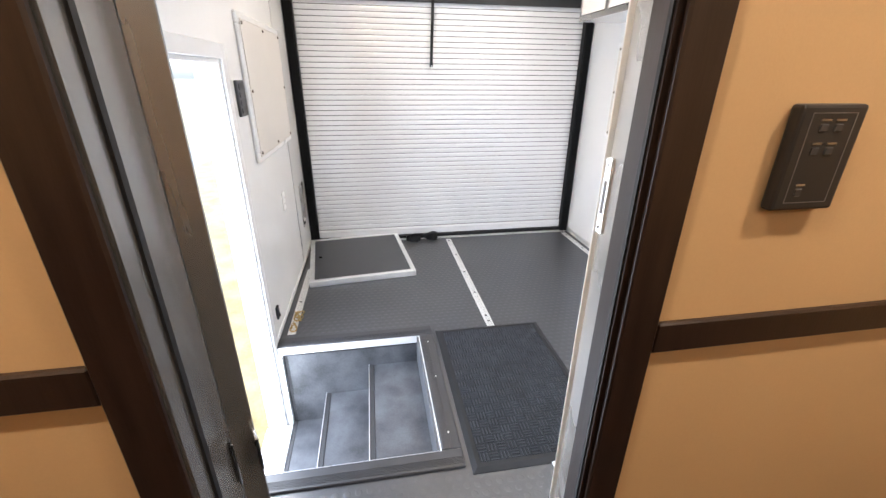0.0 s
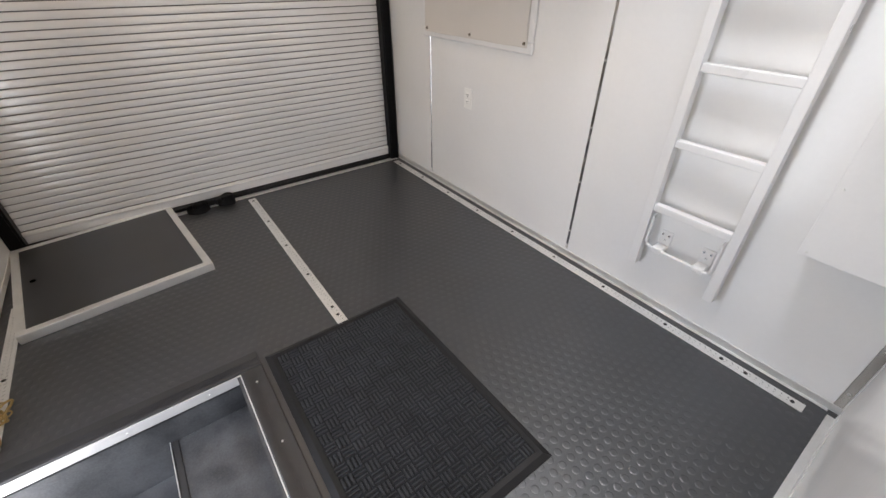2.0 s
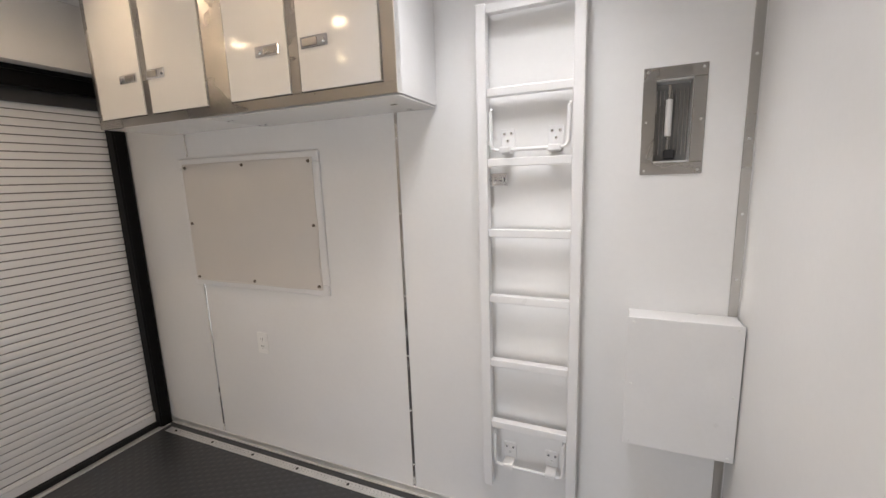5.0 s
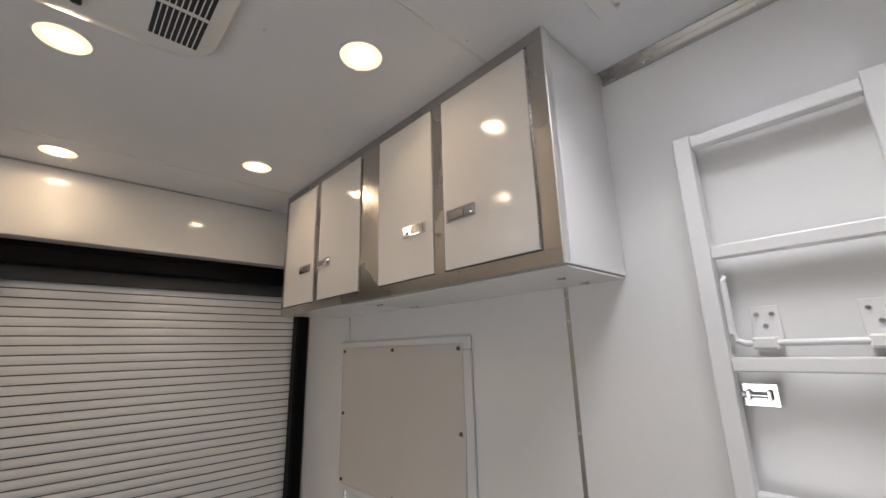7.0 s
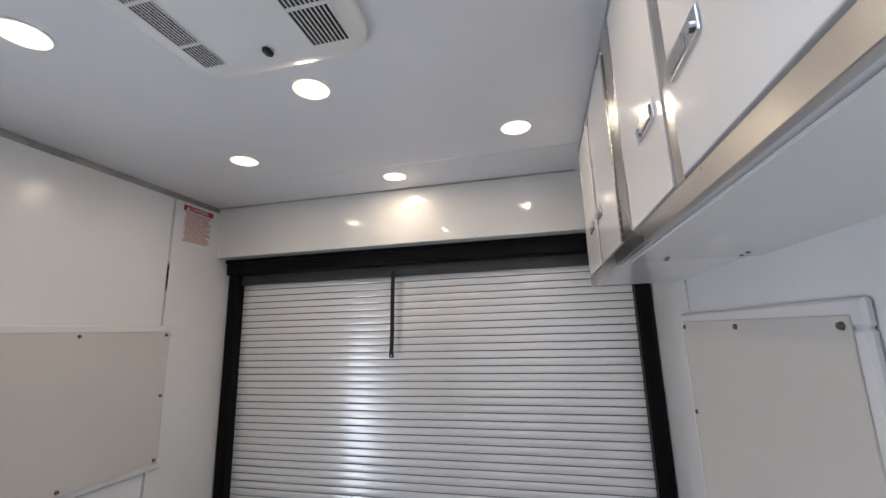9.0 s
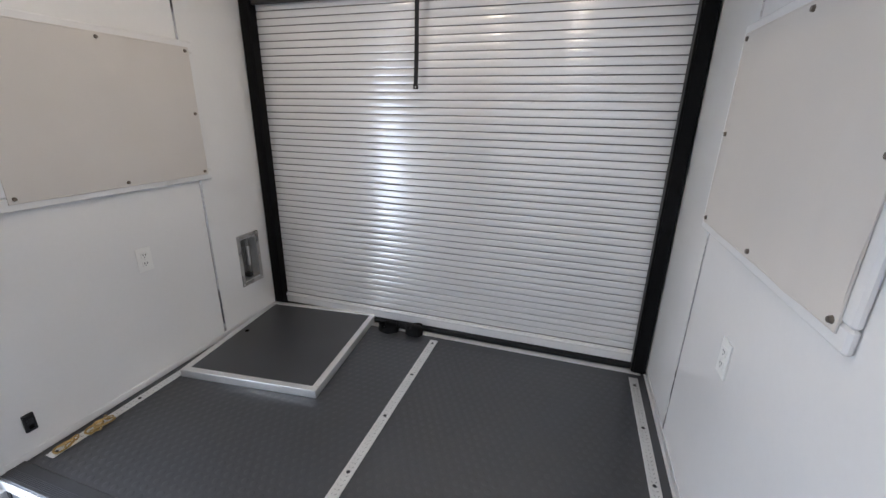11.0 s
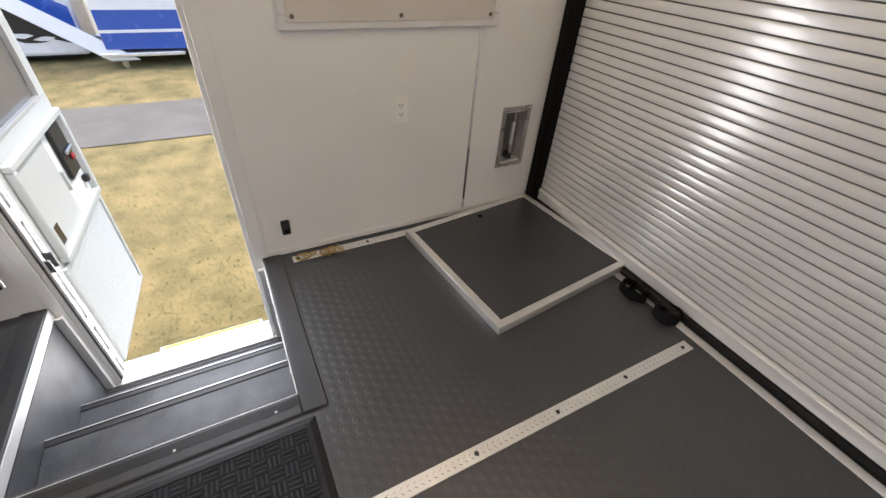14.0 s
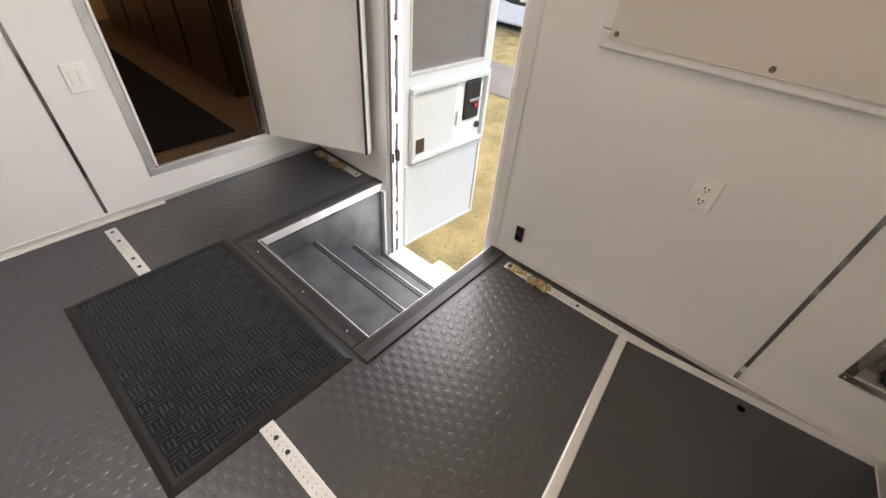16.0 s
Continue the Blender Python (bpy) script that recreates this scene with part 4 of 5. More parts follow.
def recess(side, x, y0, y1, z0, z1, oy0, oy1, oz0, oz1, lit):
    """A stainless plate round a recess with a folded handle in it."""
    t = thing("recessed_light", (x, (y0 + y1) / 2, (z0 + z1) / 2), "stainless framed wall recess with a white lamp rod inside", "wall recess", "wall recesses")
    part("plate", ring(bmesh.new(), (y0, z0), (y1, z1), oy0 - y0, min(x, x + side * 0.004), max(x, x + side * 0.004), "x", 0.0015), M_STEEL, t)
    d = 0.055
    bm = bmesh.new()
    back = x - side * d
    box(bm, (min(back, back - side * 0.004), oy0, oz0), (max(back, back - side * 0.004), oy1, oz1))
    # dark grey puts the shade inside the recess into the back plate
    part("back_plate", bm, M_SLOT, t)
    for lo, hi in (((oy0, oz0 - 0.003), (oy1, oz0)), ((oy0, oz1), (oy1, oz1 + 0.003)), ((oy0 - 0.003, oz0), (oy0, oz1)), ((oy1, oz0), (oy1 + 0.003, oz1))):
        part("side_plate", box(bmesh.new(), (min(x, back), *lo), (max(x, back), *hi)), M_ALU, t)
    yc = (oy0 + oy1) / 2
    hs = oz1 - oz0
    for k in range(9):
        yy = oy0 + 0.006 + k * (oy1 - oy0 - 0.012) / 8
        part("fin", box(bmesh.new(), (min(back, back + side * 0.008), yy - 0.001, oz0 + 0.02), (max(back, back + side * 0.008), yy + 0.001, oz1 - 0.02)), M_STEEL, t)
    part("rod", cyl(bmesh.new(), (x - side * 0.02, yc + 0.01, oz0 + 0.01), (x - side * 0.02, yc + 0.01, oz1 - 0.01), 0.004, 10), M_STEEL, t)
    part("grip", cyl(bmesh.new(), (x - side * 0.02, yc + 0.01, oz0 + hs * 0.32), (x - side * 0.02, yc + 0.01, oz0 + hs * 0.78), 0.010, 12), M_ALUPAINT, t, "pale grey sleeve", True)
    part("knob", box(bmesh.new(), (min(back, x - side * 0.008), yc - 0.012, oz0 + 0.006), (max(back, x - side * 0.008), yc + 0.02, oz0 + 0.035), 0.004), M_DARKPL, t)
    for p in (y0 + 0.012, y1 - 0.012):
        for q in (z0 + 0.012, (z0 + z1) / 2, z1 - 0.012):
            part("plate_screw", cyl(bmesh.new(), (x + side * 0.004, p, q), (x + side * 0.0065, p, q), 0.004, 8, 0.003), M_ALU, t)


recess(1, 0.0, 2.612, 2.788, 0.246, 0.574, 2.637, 2.763, 0.277, 0.543, False)
recess(-1, W, 0.129, 0.300, 1.425, 1.745, 0.1655, 0.2635, 1.466, 1.704, False)


def cabinet():
    t = thing("overhead_cabinet", (2.2, 1.75, 1.76), "white overhead wall cabinet with brushed metal frame and four doors", "cabinet")
    x0, y0, y1, z0, z1 = 2.05, 0.995, 2.515, 1.7020, H - 0.001
    part("body", box(bmesh.new(), (x0 + 0.012, y0 + 0.002, z0 + 0.002), (W, y1, z1), 0.002), M_WALL, t)
    bm = bmesh.new()
    doors = ((1.042, 1.362), (1.402, 1.6920), (1.808, 2.142), (2.180, 2.488))
    zs = (1.7370, 2.2680)
    for lo, hi in (((y0, z0), (y1, zs[0])), ((y0, zs[1]), (y1, z1)), ((y0, zs[0]), (doors[0][0], zs[1])), ((doors[0][1], zs[0]), (doors[1][0], zs[1])), ((doors[1][1], zs[0]), (doors[2][0], zs[1])), ((doors[2][1], zs[0]), (doors[3][0], zs[1])), ((doors[3][1], zs[0]), (y1, zs[1]))):
        box(bm, (x0, *lo), (x0 + 0.013, *hi), 0.0008)
    part("face_frame", bm, M_STEEL, t, "brushed stainless face frame")
    part("corner_post", box(bmesh.new(), (x0, y0 - 0.003, z0), (x0 + 0.028, y0 + 0.002, z1), 0.001), M_ALU, t)
    # black sheet added behind the doors to draw the shade in their gaps
    part("gap_backing", box(bmesh.new(), (x0 + 0.0105, doors[0][0] - 0.01, zs[0] - 0.01), (x0 + 0.0125, doors[3][1] + 0.01, zs[1] + 0.01)), M_DARKPL, t)
    for k, (a, b) in enumerate(doors):
        d = part("cabinet_door", box(bmesh.new(), (x0 - 0.003, a + 0.004, zs[0] + 0.004), (x0 + 0.009, b - 0.004, zs[1] - 0.004), 0.0015, 2), M_CAB, t)
        hy = (1.235, 1.437, 2.032, 2.206)[k]
        h = part("paddle_latch", box(bmesh.new(), (x0 - 0.008, hy, 1.8720), (x0 - 0.003, hy + 0.108, 1.9080), 0.002, 2), M_CHROME, d, "chrome paddle latch")
        s = 1 if k % 2 == 0 else 0
        part("paddle", box(bmesh.new(), (x0 - 0.0115, hy + (0.040 if s else 0.008), 1.8780), (x0 - 0.007, hy + (0.100 if s else 0.068), 1.9020), 0.002), M_STEEL, h)
        part("lock", cyl(bmesh.new(), (x0 - 0.008, hy + (0.018 if s else 0.09), 1.8900), (x0 - 0.012, hy + (0.018 if s else 0.09), 1.8900), 0.008, 14), M_CHROME, h)
        hinge_y = a + 0.0005 if k % 2 == 0 else b - 0.0045
        bm = bmesh.new()
        z = zs[0] + 0.006
        while z < zs[1] - 0.02:
            cyl(bm, (x0 - 0.002, hinge_y + 0.002, z), (x0 - 0.002, hinge_y + 0.002, z + 0.0165), 0.0034, 8)
            z += 0.019
        tagged(part("piano_hinge", bm, M_STEEL, d), kind="stuff")


cabinet()
tray = thing("under_panel", (2.28, 1.7, 1.6970), "thin white panel fixed under the overhead cabinet", "panel")
boxpart("sheet", (2.072, 1.0, 1.6965), (W, 1.86, 1.7015), M_CAB, tray, 0.001)
for x, y in ((2.20, 1.085), (2.20, 1.10), (2.32, 1.085), (2.32, 1.10), (2.14, 1.80), (2.145, 1.83), (2.30, 1.79), (2.305, 1.83)):
    part("bolt_head", cyl(bmesh.new(), (x, y, 1.6957), (x, y, 1.6920), 0.006, 10, 0.004), M_STEEL, tray)


def air_conditioner():
    x0, x1, y0, y1 = 0.945, 1.475, 0.95, 1.655
    t = thing("air_conditioner", ((x0 + x1) / 2, (y0 + y1) / 2, H), "white ceiling air conditioner with black slotted grilles", "air conditioner")
    bm = bmesh.new()

    def outline(inset, z, r):
        pts = []
        for cx, cy, a0 in ((x1 - inset - r, y1 - inset - r, 0), (x0 + inset + r, y1 - inset - r, 90), (x0 + inset + r, y0 + inset + r, 180), (x1 - inset - r, y0 + inset + r, 270)):
            for k in range(7):
                a = radians(a0 + 15 * k)
                pts.append(bm.verts.new((cx + r * math.cos(a), cy + r * math.sin(a), z)))
        return pts

    loops = [outline(0.0, H, 0.09), outline(0.0, H - 0.018, 0.09), outline(0.012, H - 0.034, 0.085), outline(0.045, H - 0.042, 0.06)]
    for a, b in zip(loops, loops[1:]):
        for k in range(len(a)):
            bm.faces.new((a[k], a[(k + 1) % len(a)], b[(k + 1) % len(a)], b[k]))
    bm.faces.new(loops[-1])
    part("shroud", bm, M_PLASTIC, t, smooth=True)
    zb = H - 0.0425
    for name, gx0, gx1, secs, n in (("return_grille", 1.335, 1.435, ((1.465, 1.575), (1.28, 1.452), (1.08, 1.267)), 9), ("supply_grille", 1.012, 1.072, ((1.50, 1.575), (1.36, 1.488), (1.18, 1.348), (1.02, 1.168)), 7)):
        bar = 0.0012 if n > 8 else 0.0008
        for a, b in secs:
            g = part(name, box(bmesh.new(), (gx0, a, zb - 0.0012), (gx1, b, zb)), M_DARKPL, t, "black slotted grille")
            for k in range(n + 1):
                xs = gx0 + (gx1 - gx0) * k / n
                part("grille_bar", box(bmesh.new(), (xs - bar, a - 0.002, zb - 0.004), (xs + bar, b + 0.002, zb - 0.001)), M_PLASTIC, g)
    part("knob", box(bmesh.new(), (1.203, 1.545, zb - 0.010), (1.223, 1.577, zb), 0.008, 2), M_DARKPL, t)
    lab = part("label", box(bmesh.new(), (1.196, 1.24, zb - 0.0008), (1.238, 1.385, zb)), M_PAPER, t, "printed sticker")
    part("label_line", ring(bmesh.new(), (1.198, 1.242), (1.236, 1.383), 0.0018, zb - 0.0012, zb - 0.0006), M_DARKPL, lab)
    for k in range(7):
        part("label_line", box(bmesh.new(), (1.198, 1.372 - k * 0.017, zb - 0.0012), (1.236, 1.374 - k * 0.017 + (0.004 if k in (2, 4) else 0), zb - 0.0006)), M_DARKPL, lab)


air_conditioner()


def roof_vent():
    x0, x1, y0, y1 = VENT
    t = thing("roof_vent", ((x0 + x1) / 2, (y0 + y1) / 2, H), "white square roof vent with a translucent lid letting daylight in", "roof vent")
    part("flange", ring(bmesh.new(), (x0 - 0.03, y0 - 0.03), (x1 + 0.03, y1 + 0.03), 0.045, H - 0.010, H, "z", 0.004), M_WHITE, t)
    part("inner_lip", ring(bmesh.new(), (x0 + 0.012, y0 + 0.012), (x1 - 0.012, y1 - 0.012), 0.012, H - 0.016, H + 0.10, "z", 0.003), M_WHITE, t)
    part("collar", ring(bmesh.new(), (x0, y0), (x1, y1), 0.012, H, H + 0.11, "z"), M_WHITE, t)
    lid = part("lid", box(bmesh.new(), (x0 - 0.02, y0 - 0.02, H + 0.112), (x1 + 0.02, y1 + 0.02, H + 0.118), 0.002), M_DOME, t, "frosted white lid")
    for p in ((x1 + 0.012, y1 - 0.02), (x1 - 0.06, y1 + 0.014), (x1 - 0.2, y1 + 0.014), (x1 + 0.012, y1 - 0.2)):
        part("vent_screw", cyl(bmesh.new(), (*p, H - 0.010), (*p, H - 0.0125), 0.006, 10, 0.004), M_STEEL, t)


roof_vent()


def danger_sign():
    t = thing("danger_sticker", (0.0, 2.60, 2.1500), "white danger sticker with red heading and small red print", "sticker")
    boxpart("sheet", (0.0, 2.497, 2.0450), (0.0012, 2.706, 2.2580), M_PAPER, t, 0.0)
    boxpart("heading_bar", (0.0012, 2.500, 2.2250), (0.0018, 2.703, 2.2550), M_RED, t, 0.0)
    cu = bpy.data.curves.new("heading", "FONT")
    cu.body, cu.size, cu.align_x, cu.align_y, cu.extrude = "DANGER", 0.030, "CENTER", "CENTER", 0.0002
    tmp = bpy.data.objects.new("heading", cu)
    scene.collection.objects.link(tmp)
    me = bpy.data.meshes.new_from_object(tmp.evaluated_get(bpy.context.evaluated_depsgraph_get()))
    bpy.data.objects.remove(tmp)
    me.materials.clear()
    me.materials.append(M_PAPER)
    ob = new("heading_text", me)
    ob.parent = t
    ob.matrix_parent_inverse = Matrix.Translation(-t.location)
    ob.matrix_basis = Matrix.Translation((0.0022, 2.606, 2.2400)) @ Matrix(((0, 0, 1, 0), (1, 0, 0, 0), (0, 1, 0, 0), (0, 0, 0, 1)))
    bm = bmesh.new()
    bm.verts.new((0.0022, 2.517, 2.2300)), bm.verts.new((0.0022, 2.541, 2.2300)), bm.verts.new((0.0022, 2.529, 2.2510))
    bm.faces.new(bm.verts[:])
    part("warning_mark", bm, M_PAPER, t)
    rnd = random.Random(4)
    for k in range(17):
        z = 2.2120 - k * 0.0098
        a = 2.512 + rnd.choice((0, 0, 0, 0.006))
        boxpart("print_line", (0.0012, a, z), (0.0017, 2.690 - rnd.uniform(0, 0.035) * (rnd.random() < 0.7), z + 0.0066), M_TEXT, t, 0.0)


danger_sign()


# ---------------------------------------------------------------- entry door, standing open
def entry_door():
    t = structure(thing("door_2", (-0.08, 0.66, -0.5), "white entry door standing open with window, latch and ribbed lower panel", "door"))
    a = math.atan2(0.048, -0.68)
    m = Matrix.Translation((-0.075, 0.662, 0.0)) @ Matrix.Rotation(a, 4, "Z") @ Matrix.Diagonal((1, -1, 1, 1))
    w = 0.685

    def bx(name, lo, hi, mat, parent=t, bevel=0.002, label="", seg=1):
        return part(name, box(bmesh.new(), lo, hi, bevel, seg, m), mat, parent, label)

    bx("core", (0.0, -0.04, -0.49), (w, 0.0, 0.58), M_DOORSKIN)
    bx("core", (0.0, -0.04, 1.34), (w, 0.0, 1.385), M_DOORSKIN)
    for x0 in (0.0, w - 0.06):
        bx("stile", (x0, -0.04, 0.58), (x0 + 0.06, 0.0, 1.34), M_DOORSKIN)
    bx("window_pane", (0.06, -0.024, 0.58), (w - 0.06, -0.018, 1.34), M_SCREEN, t, 0.0, "dark tinted window")
    part("window_gasket", ring(bmesh.new(), (0.06, 0.58), (w - 0.06, 1.34), 0.012, -0.018, 0.003, "y", 0.001, m), M_ALU, t)
    fr = part("screen_frame", ring(bmesh.new(), (0.03, -0.485), (w - 0.01, 0.09), 0.022, 0.0, 0.012, "y", 0.002, m), M_DOORSKIN, t)
    for k in range(46):
        z = -0.458 + k * 0.0115
        bx("rib", (0.055, 0.0, z), (w - 0.035, 0.0045, z + 0.0065), M_DOORSKIN, fr, 0.0015)
    pn = part("latch_panel", ring(bmesh.new(), (0.06, 0.105), (w - 0.02, 0.525), 0.028, 0.0, 0.03, "y", 0.004, m), M_DOORSKIN, t)
    bx("sliding_panel", (0.088, 0.0, 0.133), (0.40, 0.012, 0.497), M_DOORSKIN, pn)
    bx("recess_back", (0.40, 0.0, 0.133), (w - 0.048, 0.004, 0.497), M_PLASTIC, pn)
    bx("pull", (0.415, 0.004, 0.24), (0.422, 0.02, 0.33), M_DOORSKIN, pn)
    lk = bx("latch", (0.47, 0.004, 0.26), (0.60, 0.022, 0.49), M_DARKPL, t, 0.01, "black door latch", 2)
    bx("lever", (0.50, 0.022, 0.365), (0.59, 0.036, 0.385), M_STEEL, lk, 0.004)
    bx("red_button", (0.545, 0.022, 0.325), (0.575, 0.032, 0.350), M_RED, lk, 0.004)
    bx("bolt_knob", (0.585, 0.004, 0.19), (0.615, 0.03, 0.225), M_DARKPL, t, 0.006)
    bx("sticker", (0.10, 0.012, 0.15), (0.165, 0.0128, 0.235), M_TAN, t, 0.0, "small brown sticker")
    for z in (-0.42, -0.2, 0.35, 0.95):
        h = bx("strap_hinge", (-0.06, -0.01, z), (0.03, -0.002, z + 0.07), M_DOORSKIN, t, 0.002)
        bx("hinge_slot", (-0.045, -0.0025, z + 0.02), (-0.01, 0.0, z + 0.05), M_DARKPL, h, 0.002)


entry_door()
# no seal here: dark strip stands for the shaded gap between the hinge rails
seal = structure(boxpart("trim_6", (-0.0535, 0.658, -0.5), (-0.0285, 0.6610, 1.39), M_DARKPL, None, 0.001), "dark strip for the shaded gap and rubber seal of the entry frame", "trim")
hinge_rail = structure(part("trim_7", box(bmesh.new(), (-0.0290, 0.658, -0.5), (-0.010, 0.672, 1.385), 0.002), M_WHITE), "white perforated hinge rail of the entry door", "trim")
part("second_rail", box(box(bmesh.new(), (-0.066, 0.658, -0.5), (-0.0530, 0.672, 1.385), 0.002), (-0.072, 0.658, -0.5), (-0.067, 0.676, 1.385), 0.001), M_WHITE, hinge_rail)
for z in (-0.27, -0.08, 0.09, 0.29, 0.52, 0.68, 0.86, 1.08, 1.25):
    part("tab", box(bmesh.new(), (-0.0345, 0.665, z), (-0.0285, 0.672, z + 0.075), 0.001), M_WHITE, hinge_rail)
for z in (-0.38, -0.17, 0.37, 0.78, 1.16):
    g = part("hinge_bridge", box(box(bmesh.new(), (-0.058, 0.6725, z), (-0.022, 0.6755, z + 0.055), 0.001), (-0.058, 0.6725, z - 0.03), (-0.049, 0.6755, z + 0.004), 0.001), M_WHITE, hinge_rail)
dot_me = finish("hole", cyl(bmesh.new(), (0, 0, 0), (0, 0, 0.0008), 0.0022, 8), M_DARKPL)
for k in range(46):
    shared("hole", dot_me, (-0.016 - 0.008 * (k % 2), 0.672, -0.46 + k * 0.04), hinge_rail, (radians(-90), 0, 0))
    if k % 2:
        shared("hole", dot_me, (-0.0595, 0.672, -0.46 + k * 0.04), hinge_rail, (radians(-90), 0, 0))
# rubber seal along the inner edge of the hinge rail
seal_2 = structure(boxpart("trim_9", (-0.010, 0.6585, -0.5), (-0.002, 0.664, 1.39), M_EDGING, None, 0.001), "dark strip for the shaded gap and rubber seal of the entry frame", "trim")
catch = thing("door_catch", (-0.01, 0.672, 0.10), "small chrome door catch on the entry frame", "catch")
part("catch_body", box(bmesh.new(), (-0.012, 0.6725, 0.155), (-0.004, 0.690, 0.215), 0.003), M_CHROME, catch)
boxpart("catch_bumper", (-0.046, 0.6640, 0.16), (-0.034, 0.695, 0.225), M_DARKPL, catch, 0.003)

step = thing("folding_step", (-0.3, 1.0, -0.78), "grey metal folding step with a yellow grip strip outside the entry", "step")
boxpart("tread", (-0.42, 0.72, -0.80), (-0.12, 1.28, -0.775), M_ALU, step, 0.004)
boxpart("grip_strip", (-0.41, 0.74, -0.775), (-0.396, 1.26, -0.772), M_YELLOW, step, 0.001)
boxpart("grip_strip", (-0.28, 0.74, -0.775), (-0.16, 1.26, -0.772), M_EDGING, step, 0.001)
for y in (0.74, 1.24):
    part("leg", box(bmesh.new(), (-0.40, y, GROUND), (-0.36, y + 0.02, -0.80)), M_ALU, step)
    part("arm", box(bmesh.new(), (-0.14, y, -0.80), (-0.07, y + 0.02, -0.60)), M_ALU, step)

# ---------------------------------------------------------------- outside
ground = structure(part("ground", box(bmesh.new(), (-300, -300, GROUND - 0.5), (300, 300, GROUND)), M_GRASS), "dry yellow-green lawn", "ground")
bm = bmesh.new()
nseg = 40
rows2 = []
for i in range(nseg + 1):
    y = -40 + i * 2
    e = 0.12 * noise.noise((y * 0.4, 1.3, 0))
    rows2.append((bm.verts.new((-5.95 + e, y, GROUND + 0.012)), bm.verts.new((-4.42 + 0.1 * noise.noise((y * 0.5, 7.7, 0)), y, GROUND + 0.012))))
for (a, b), (c, d) in zip(rows2, rows2[1:]):
    bm.faces.new((a, b, d, c))
road = structure(part("road", bm, M_ASPH), "narrow grey asphalt path across the lawn", "road")
rnd = random.Random(11)
verts, faces = [], []
for k in range(16000):
    x = -0.6 - 7.5 * rnd.random() ** 1.3
    y = rnd.uniform(-2.2, 4.5) * (0.35 + 0.65 * min(1, -x / 5))
    if -6.0 < x < -4.36:
        continue
    hgt, a, wd = rnd.uniform(0.010, 0.026), rnd.uniform(0, math.tau), rnd.uniform(0.003, 0.006)
    lean = rnd.uniform(0.015, 0.05)
    n = len(verts)
    ca, sa = math.cos(a), math.sin(a)
    verts += [(x - wd * sa, y + wd * ca, GROUND), (x + wd * sa, y - wd * ca, GROUND), (x + lean * ca, y + lean * sa, GROUND + hgt)]
    faces.append((n, n + 1, n + 2))
me = bpy.data.meshes.new("grass")
me.from_pydata(verts, [], faces)
me.materials.append(M_BLADE)
grass = tagged(new("grass", me), "short dry yellow-green grass blades", "grass", kind="stuff")


def wheel(parent, x, y, z, r, w):
    """A wheel whose axle runs along x."""
    bm = bmesh.new()
    prof = [(r * 0.56, 0.0), (r * 0.60, w * 0.5), (r * 0.9, w * 0.56), (r * 0.985, w * 0.4), (r, w * 0.2), (r, -w * 0.2), (r * 0.985, -w * 0.4), (r * 0.6, -w * 0.5)]
    n = 40
    rr = [[bm.verts.new((x + d, y + q * math.cos(k * math.tau / n), z + q * math.sin(k * math.tau / n))) for k in range(n)] for q, d in prof]
    for a, b in zip(rr, rr[1:]):
        for k in range(n):
            bm.faces.new((a[k], a[(k + 1) % n], b[(k + 1) % n], b[k]))
    wh = part("wheel", bm, M_TYRE, parent, "grey-black tyre on a silver rim", True)
    rim = part("rim", cyl(cyl(bmesh.new(), (x - 0.02, y, z), (x + w * 0.36, y, z), r * 0.58, 36, r * 0.55), (x + w * 0.3, y, z), (x + w * 0.5, y, z), r * 0.17, 20, r * 0.13), M_ALU, wh)
    for k in range(10):
        a = k * math.tau / 10
        p = (y + r * 0.38 * math.cos(a), z + r * 0.38 * math.sin(a))
        part("hand_hole", cyl(bmesh.new(), (x + w * 0.355, *p), (x + w * 0.37, *p), r * 0.055, 10), M_DARKPL, wh)


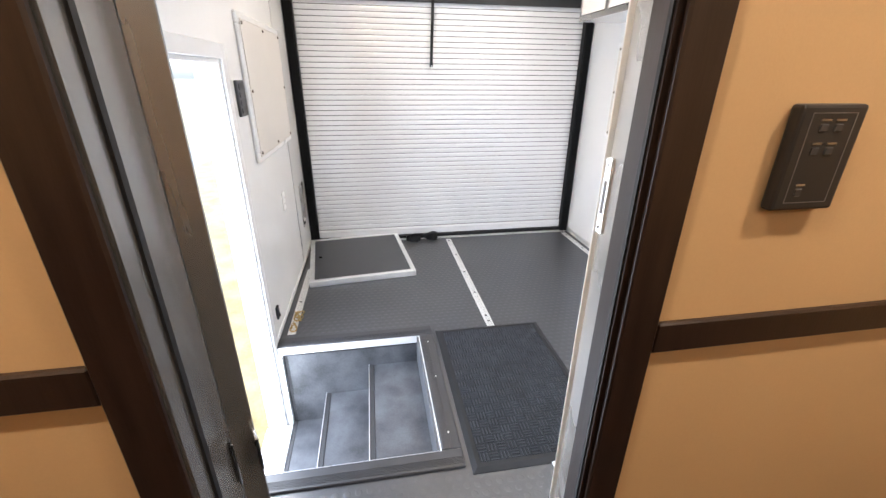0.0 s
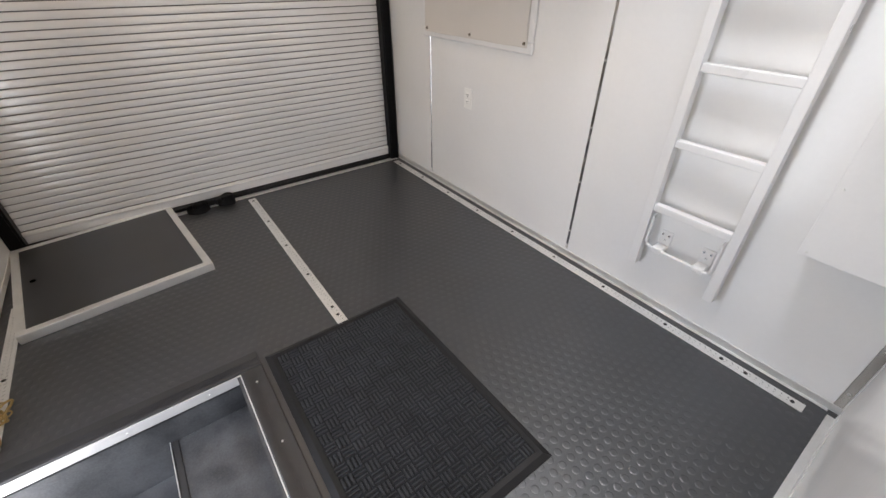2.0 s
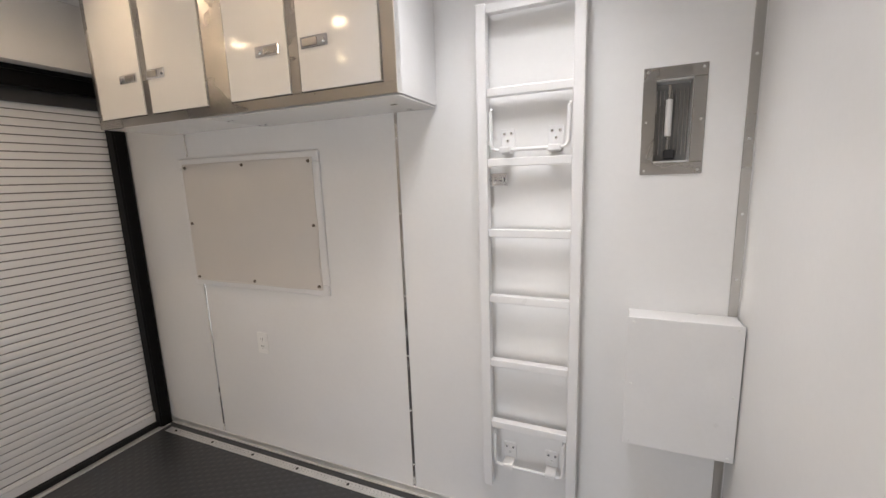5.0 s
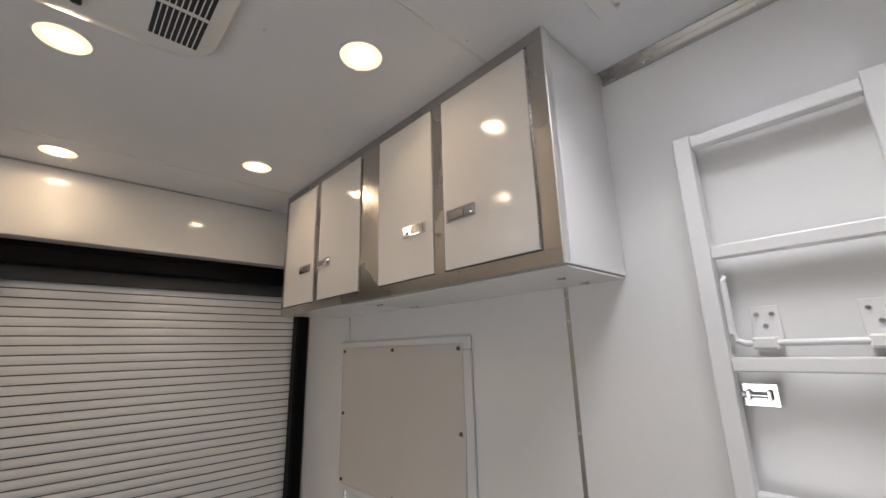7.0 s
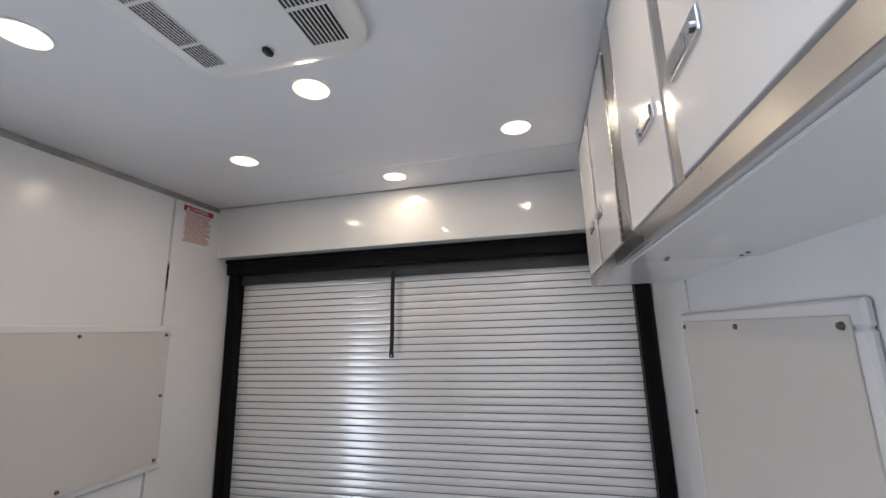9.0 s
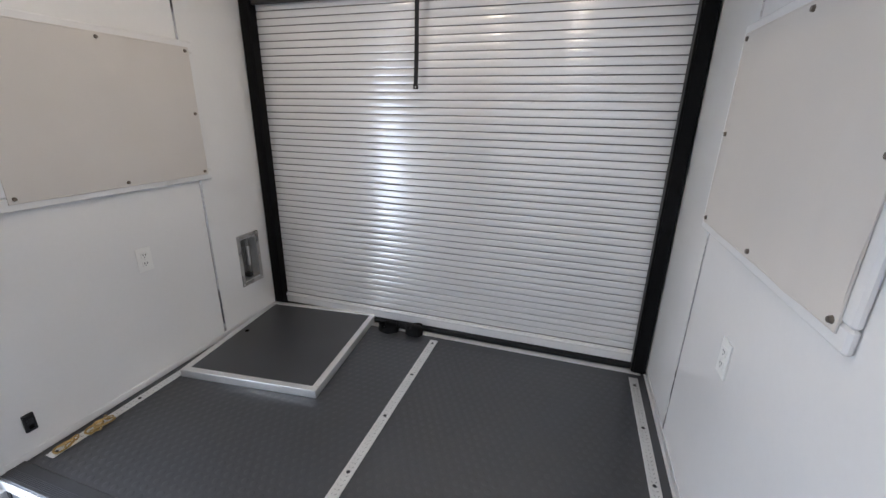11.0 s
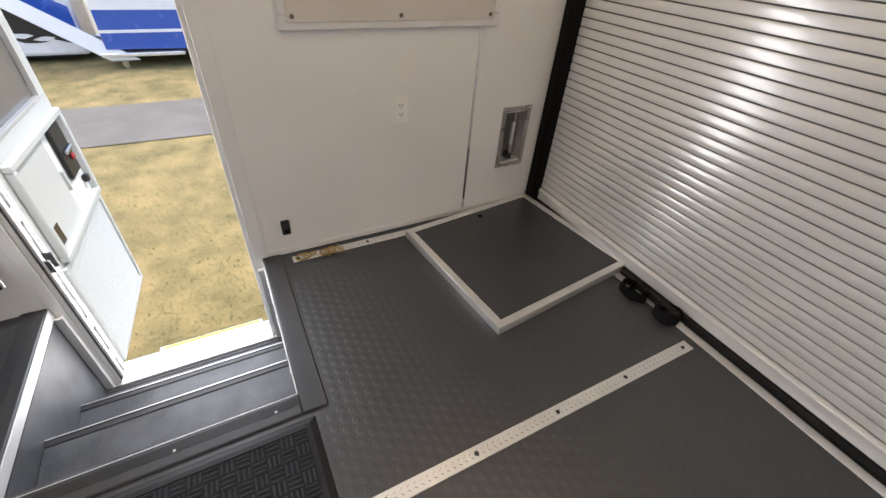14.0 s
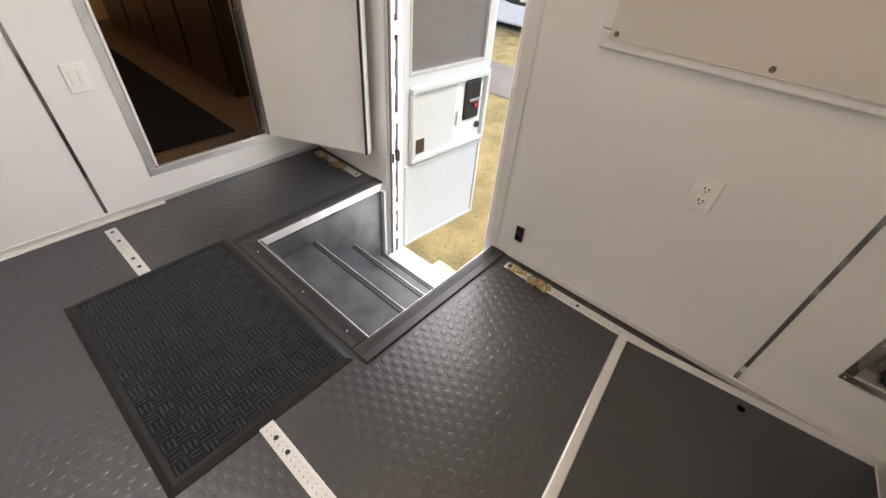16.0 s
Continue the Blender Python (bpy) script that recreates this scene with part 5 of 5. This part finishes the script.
def truck():
    x = -8.0
    t = thing("truck", (x - 1.0, 3.6, GROUND), "blue and white motorhome cab parked on the lawn", "truck")
    body = bmesh.new()
    # side outline of the cab with an open wheel arch, seen across y and z
    yc, zc, r = 1.72, GROUND + 0.46, 0.60
    arch = [(yc + r * math.cos(radians(a)), zc + r * math.sin(radians(a))) for a in range(-12, 193, 12)]
    pts = [(2.55, -0.98), (2.62, -0.72), (2.60, -0.42), (2.2, -0.16), (0.6, -0.16), (-0.2, -0.16), (-0.2, -0.78), (yc - r - 0.05, -0.80)] + list(reversed(arch))
    a = [body.verts.new((x, p, q)) for p, q in pts]
    b = [body.verts.new((x - 1.9, p, q)) for p, q in pts]
    body.faces.new(a)
    body.faces.new(list(reversed(b)))
    for k in range(len(pts)):
        body.faces.new((a[k], a[(k + 1) % len(pts)], b[(k + 1) % len(pts)], b[k]))
    bmesh.ops.triangulate(body, faces=[f for f in body.faces if len(f.verts) > 4])
    part("lower_body", body, M_BLUE, t, "blue lower body")
    up = bmesh.new()
    pts = [(2.2, -0.165), (2.58, -0.40), (2.50, -0.05), (1.75, 0.32), (1.0, 1.0), (-0.2, 1.0), (-0.2, -0.165)]
    a = [up.verts.new((x + 0.01, p, q)) for p, q in pts]
    b = [up.verts.new((x - 1.9, p, q)) for p, q in pts]
    up.faces.new(a)
    up.faces.new(list(reversed(b)))
    for k in range(len(pts)):
        up.faces.new((a[k], a[(k + 1) % len(pts)], b[(k + 1) % len(pts)], b[k]))
    part("hood", up, M_CARWHITE, t, "white hood and cab")
    part("side_window", box(bmesh.new(), (x + 0.005, 0.2, 0.25), (x + 0.02, 1.1, 0.85), 0.01), M_SCREEN, t)
    part("arch_lining", cyl(bmesh.new(), (x - 0.6, yc, zc), (x - 0.5, yc, zc), r + 0.02, 32), M_DARKPL, t)
    part("marker_light", box(bmesh.new(), (x, 2.36, -0.62), (x + 0.02, 2.50, -0.57), 0.005), M_ORANGE, t)
    part("bumper", box(bmesh.new(), (x - 1.8, 2.45, -0.98), (x + 0.01, 2.72, -0.80), 0.03, 2), M_BLUE, t)
    part("running_board", box(bmesh.new(), (x - 0.4, -0.3, -0.90), (x + 0.06, 1.0, -0.84), 0.01), M_ALU, t)
    part("stripe", box(bmesh.new(), (x + 0.002, -0.2, -0.52), (x + 0.006, 1.05, -0.47)), M_CARWHITE, t)
    part("chassis", box(bmesh.new(), (x - 1.7, -0.2, -0.95), (x - 0.5, 2.4, -0.79)), M_DARKPL, t)
    wheel(t, x - 0.12, yc, GROUND + 0.47, 0.47, 0.26)


truck()


def trailer():
    x = -8.6
    t = thing("trailer", (x - 1.2, -3.4, GROUND), "white travel trailer with black and blue swoosh graphics", "trailer")
    part("body", box(bmesh.new(), (x - 2.4, -7.0, -0.98), (x, -0.55, 1.9), 0.06, 2), M_CARWHITE, t)
    bm = bmesh.new()
    rnd = random.Random(9)
    top, bot = [], []
    for k in range(26):
        y = -0.75 - k * 0.22
        zt = -0.35 + 0.05 * k + 0.05 * rnd.random()
        zb = -0.78 + 0.015 * k + 0.13 * noise.noise((k * 0.9, 3.1, 0)) + 0.05 * rnd.random()
        top.append(bm.verts.new((x + 0.006, y, min(zt, 1.0))))
        bot.append(bm.verts.new((x + 0.006, y, min(zb, zt - 0.05))))
    for k in range(25):
        bm.faces.new((top[k], top[k + 1], bot[k + 1], bot[k]))
    part("graphic", bm, M_DARKPL, t, "dark jagged graphic")
    for k in range(16):
        y, z = -1.1 - k * 0.31, -0.60 + 0.03 * k + rnd.uniform(-0.1, 0.15)
        bm = bmesh.new()
        vs = [bm.verts.new((x + 0.009, y + 0.20 * math.cos(q * math.tau / 9) * rnd.uniform(0.5, 1), z + 0.05 * math.sin(q * math.tau / 9) * rnd.uniform(0.5, 1))) for q in range(9)]
        bm.faces.new(vs)
        part("splash", bm, M_CARWHITE, t)
    bm = bmesh.new()
    vs = [bm.verts.new(p) for p in ((x + 0.008, -0.6, -0.72), (x + 0.008, -0.6, -0.20), (x + 0.008, -2.6, 0.9), (x + 0.008, -2.6, 0.55))]
    bm.faces.new(vs)
    part("stripe", bm, M_BLUE, t)
    part("underside_frame", box(bmesh.new(), (x - 2.2, -6.8, GROUND + 0.05), (x - 0.25, -0.8, -0.97)), M_DARKPL, t)
    part("tongue_jack", box(bmesh.new(), (x - 1.2, -0.55, -0.98), (x - 1.0, 0.35, -0.86)), M_CARWHITE, t)
    part("jack_foot", box(bmesh.new(), (x - 1.15, 0.0, GROUND), (x - 1.05, 0.1, -0.9)), M_STEEL, t)


trailer()
awning = thing("loading_ramp", (-7.9, -1.0, GROUND), "white sloping panel leaning beside the trailer", "ramp")
bm = bmesh.new()
vs = [bm.verts.new(p) for p in ((-8.0, -0.2, -0.96), (-8.0, 0.25, -0.96), (-8.2, -1.6, 0.3), (-8.2, -2.0, 0.3), (-8.06, -0.2, -0.99), (-8.06, 0.25, -0.99), (-8.26, -1.6, 0.27), (-8.26, -2.0, 0.27))]
for f in ((0, 1, 2, 3), (7, 6, 5, 4), (0, 4, 5, 1), (1, 5, 6, 2), (2, 6, 7, 3), (3, 7, 4, 0)):
    bm.faces.new([vs[k] for k in f])
part("panel", bm, M_CARWHITE, awning)
part("prop", box(bmesh.new(), (-8.05, -0.05, GROUND), (-7.99, 0.05, -0.97)), M_STEEL, awning)
hill = structure(thing("backdrop", (-60, 0, GROUND), "distant line of green trees", "trees"))
M_LEAF = material("distant foliage", (0.05, 0.075, 0.03), 0.9, spread=0.5, scale=0.5, grain=3)
bm = bmesh.new()
rnd = random.Random(2)
for k in range(150):
    y = -90 + k * 1.2
    bmesh.ops.create_icosphere(bm, subdivisions=2, radius=rnd.uniform(2.2, 4.2), matrix=Matrix.Translation((-62 + rnd.uniform(-4, 4), y, GROUND + rnd.uniform(1.5, 5.5))) @ Matrix.Diagonal((1, 1, rnd.uniform(0.8, 1.5), 1)))
for v in bm.verts:
    v.co += 0.8 * Vector(noise.noise_vector(v.co * 0.8))
part("tree_line", bm, M_LEAF, hill)
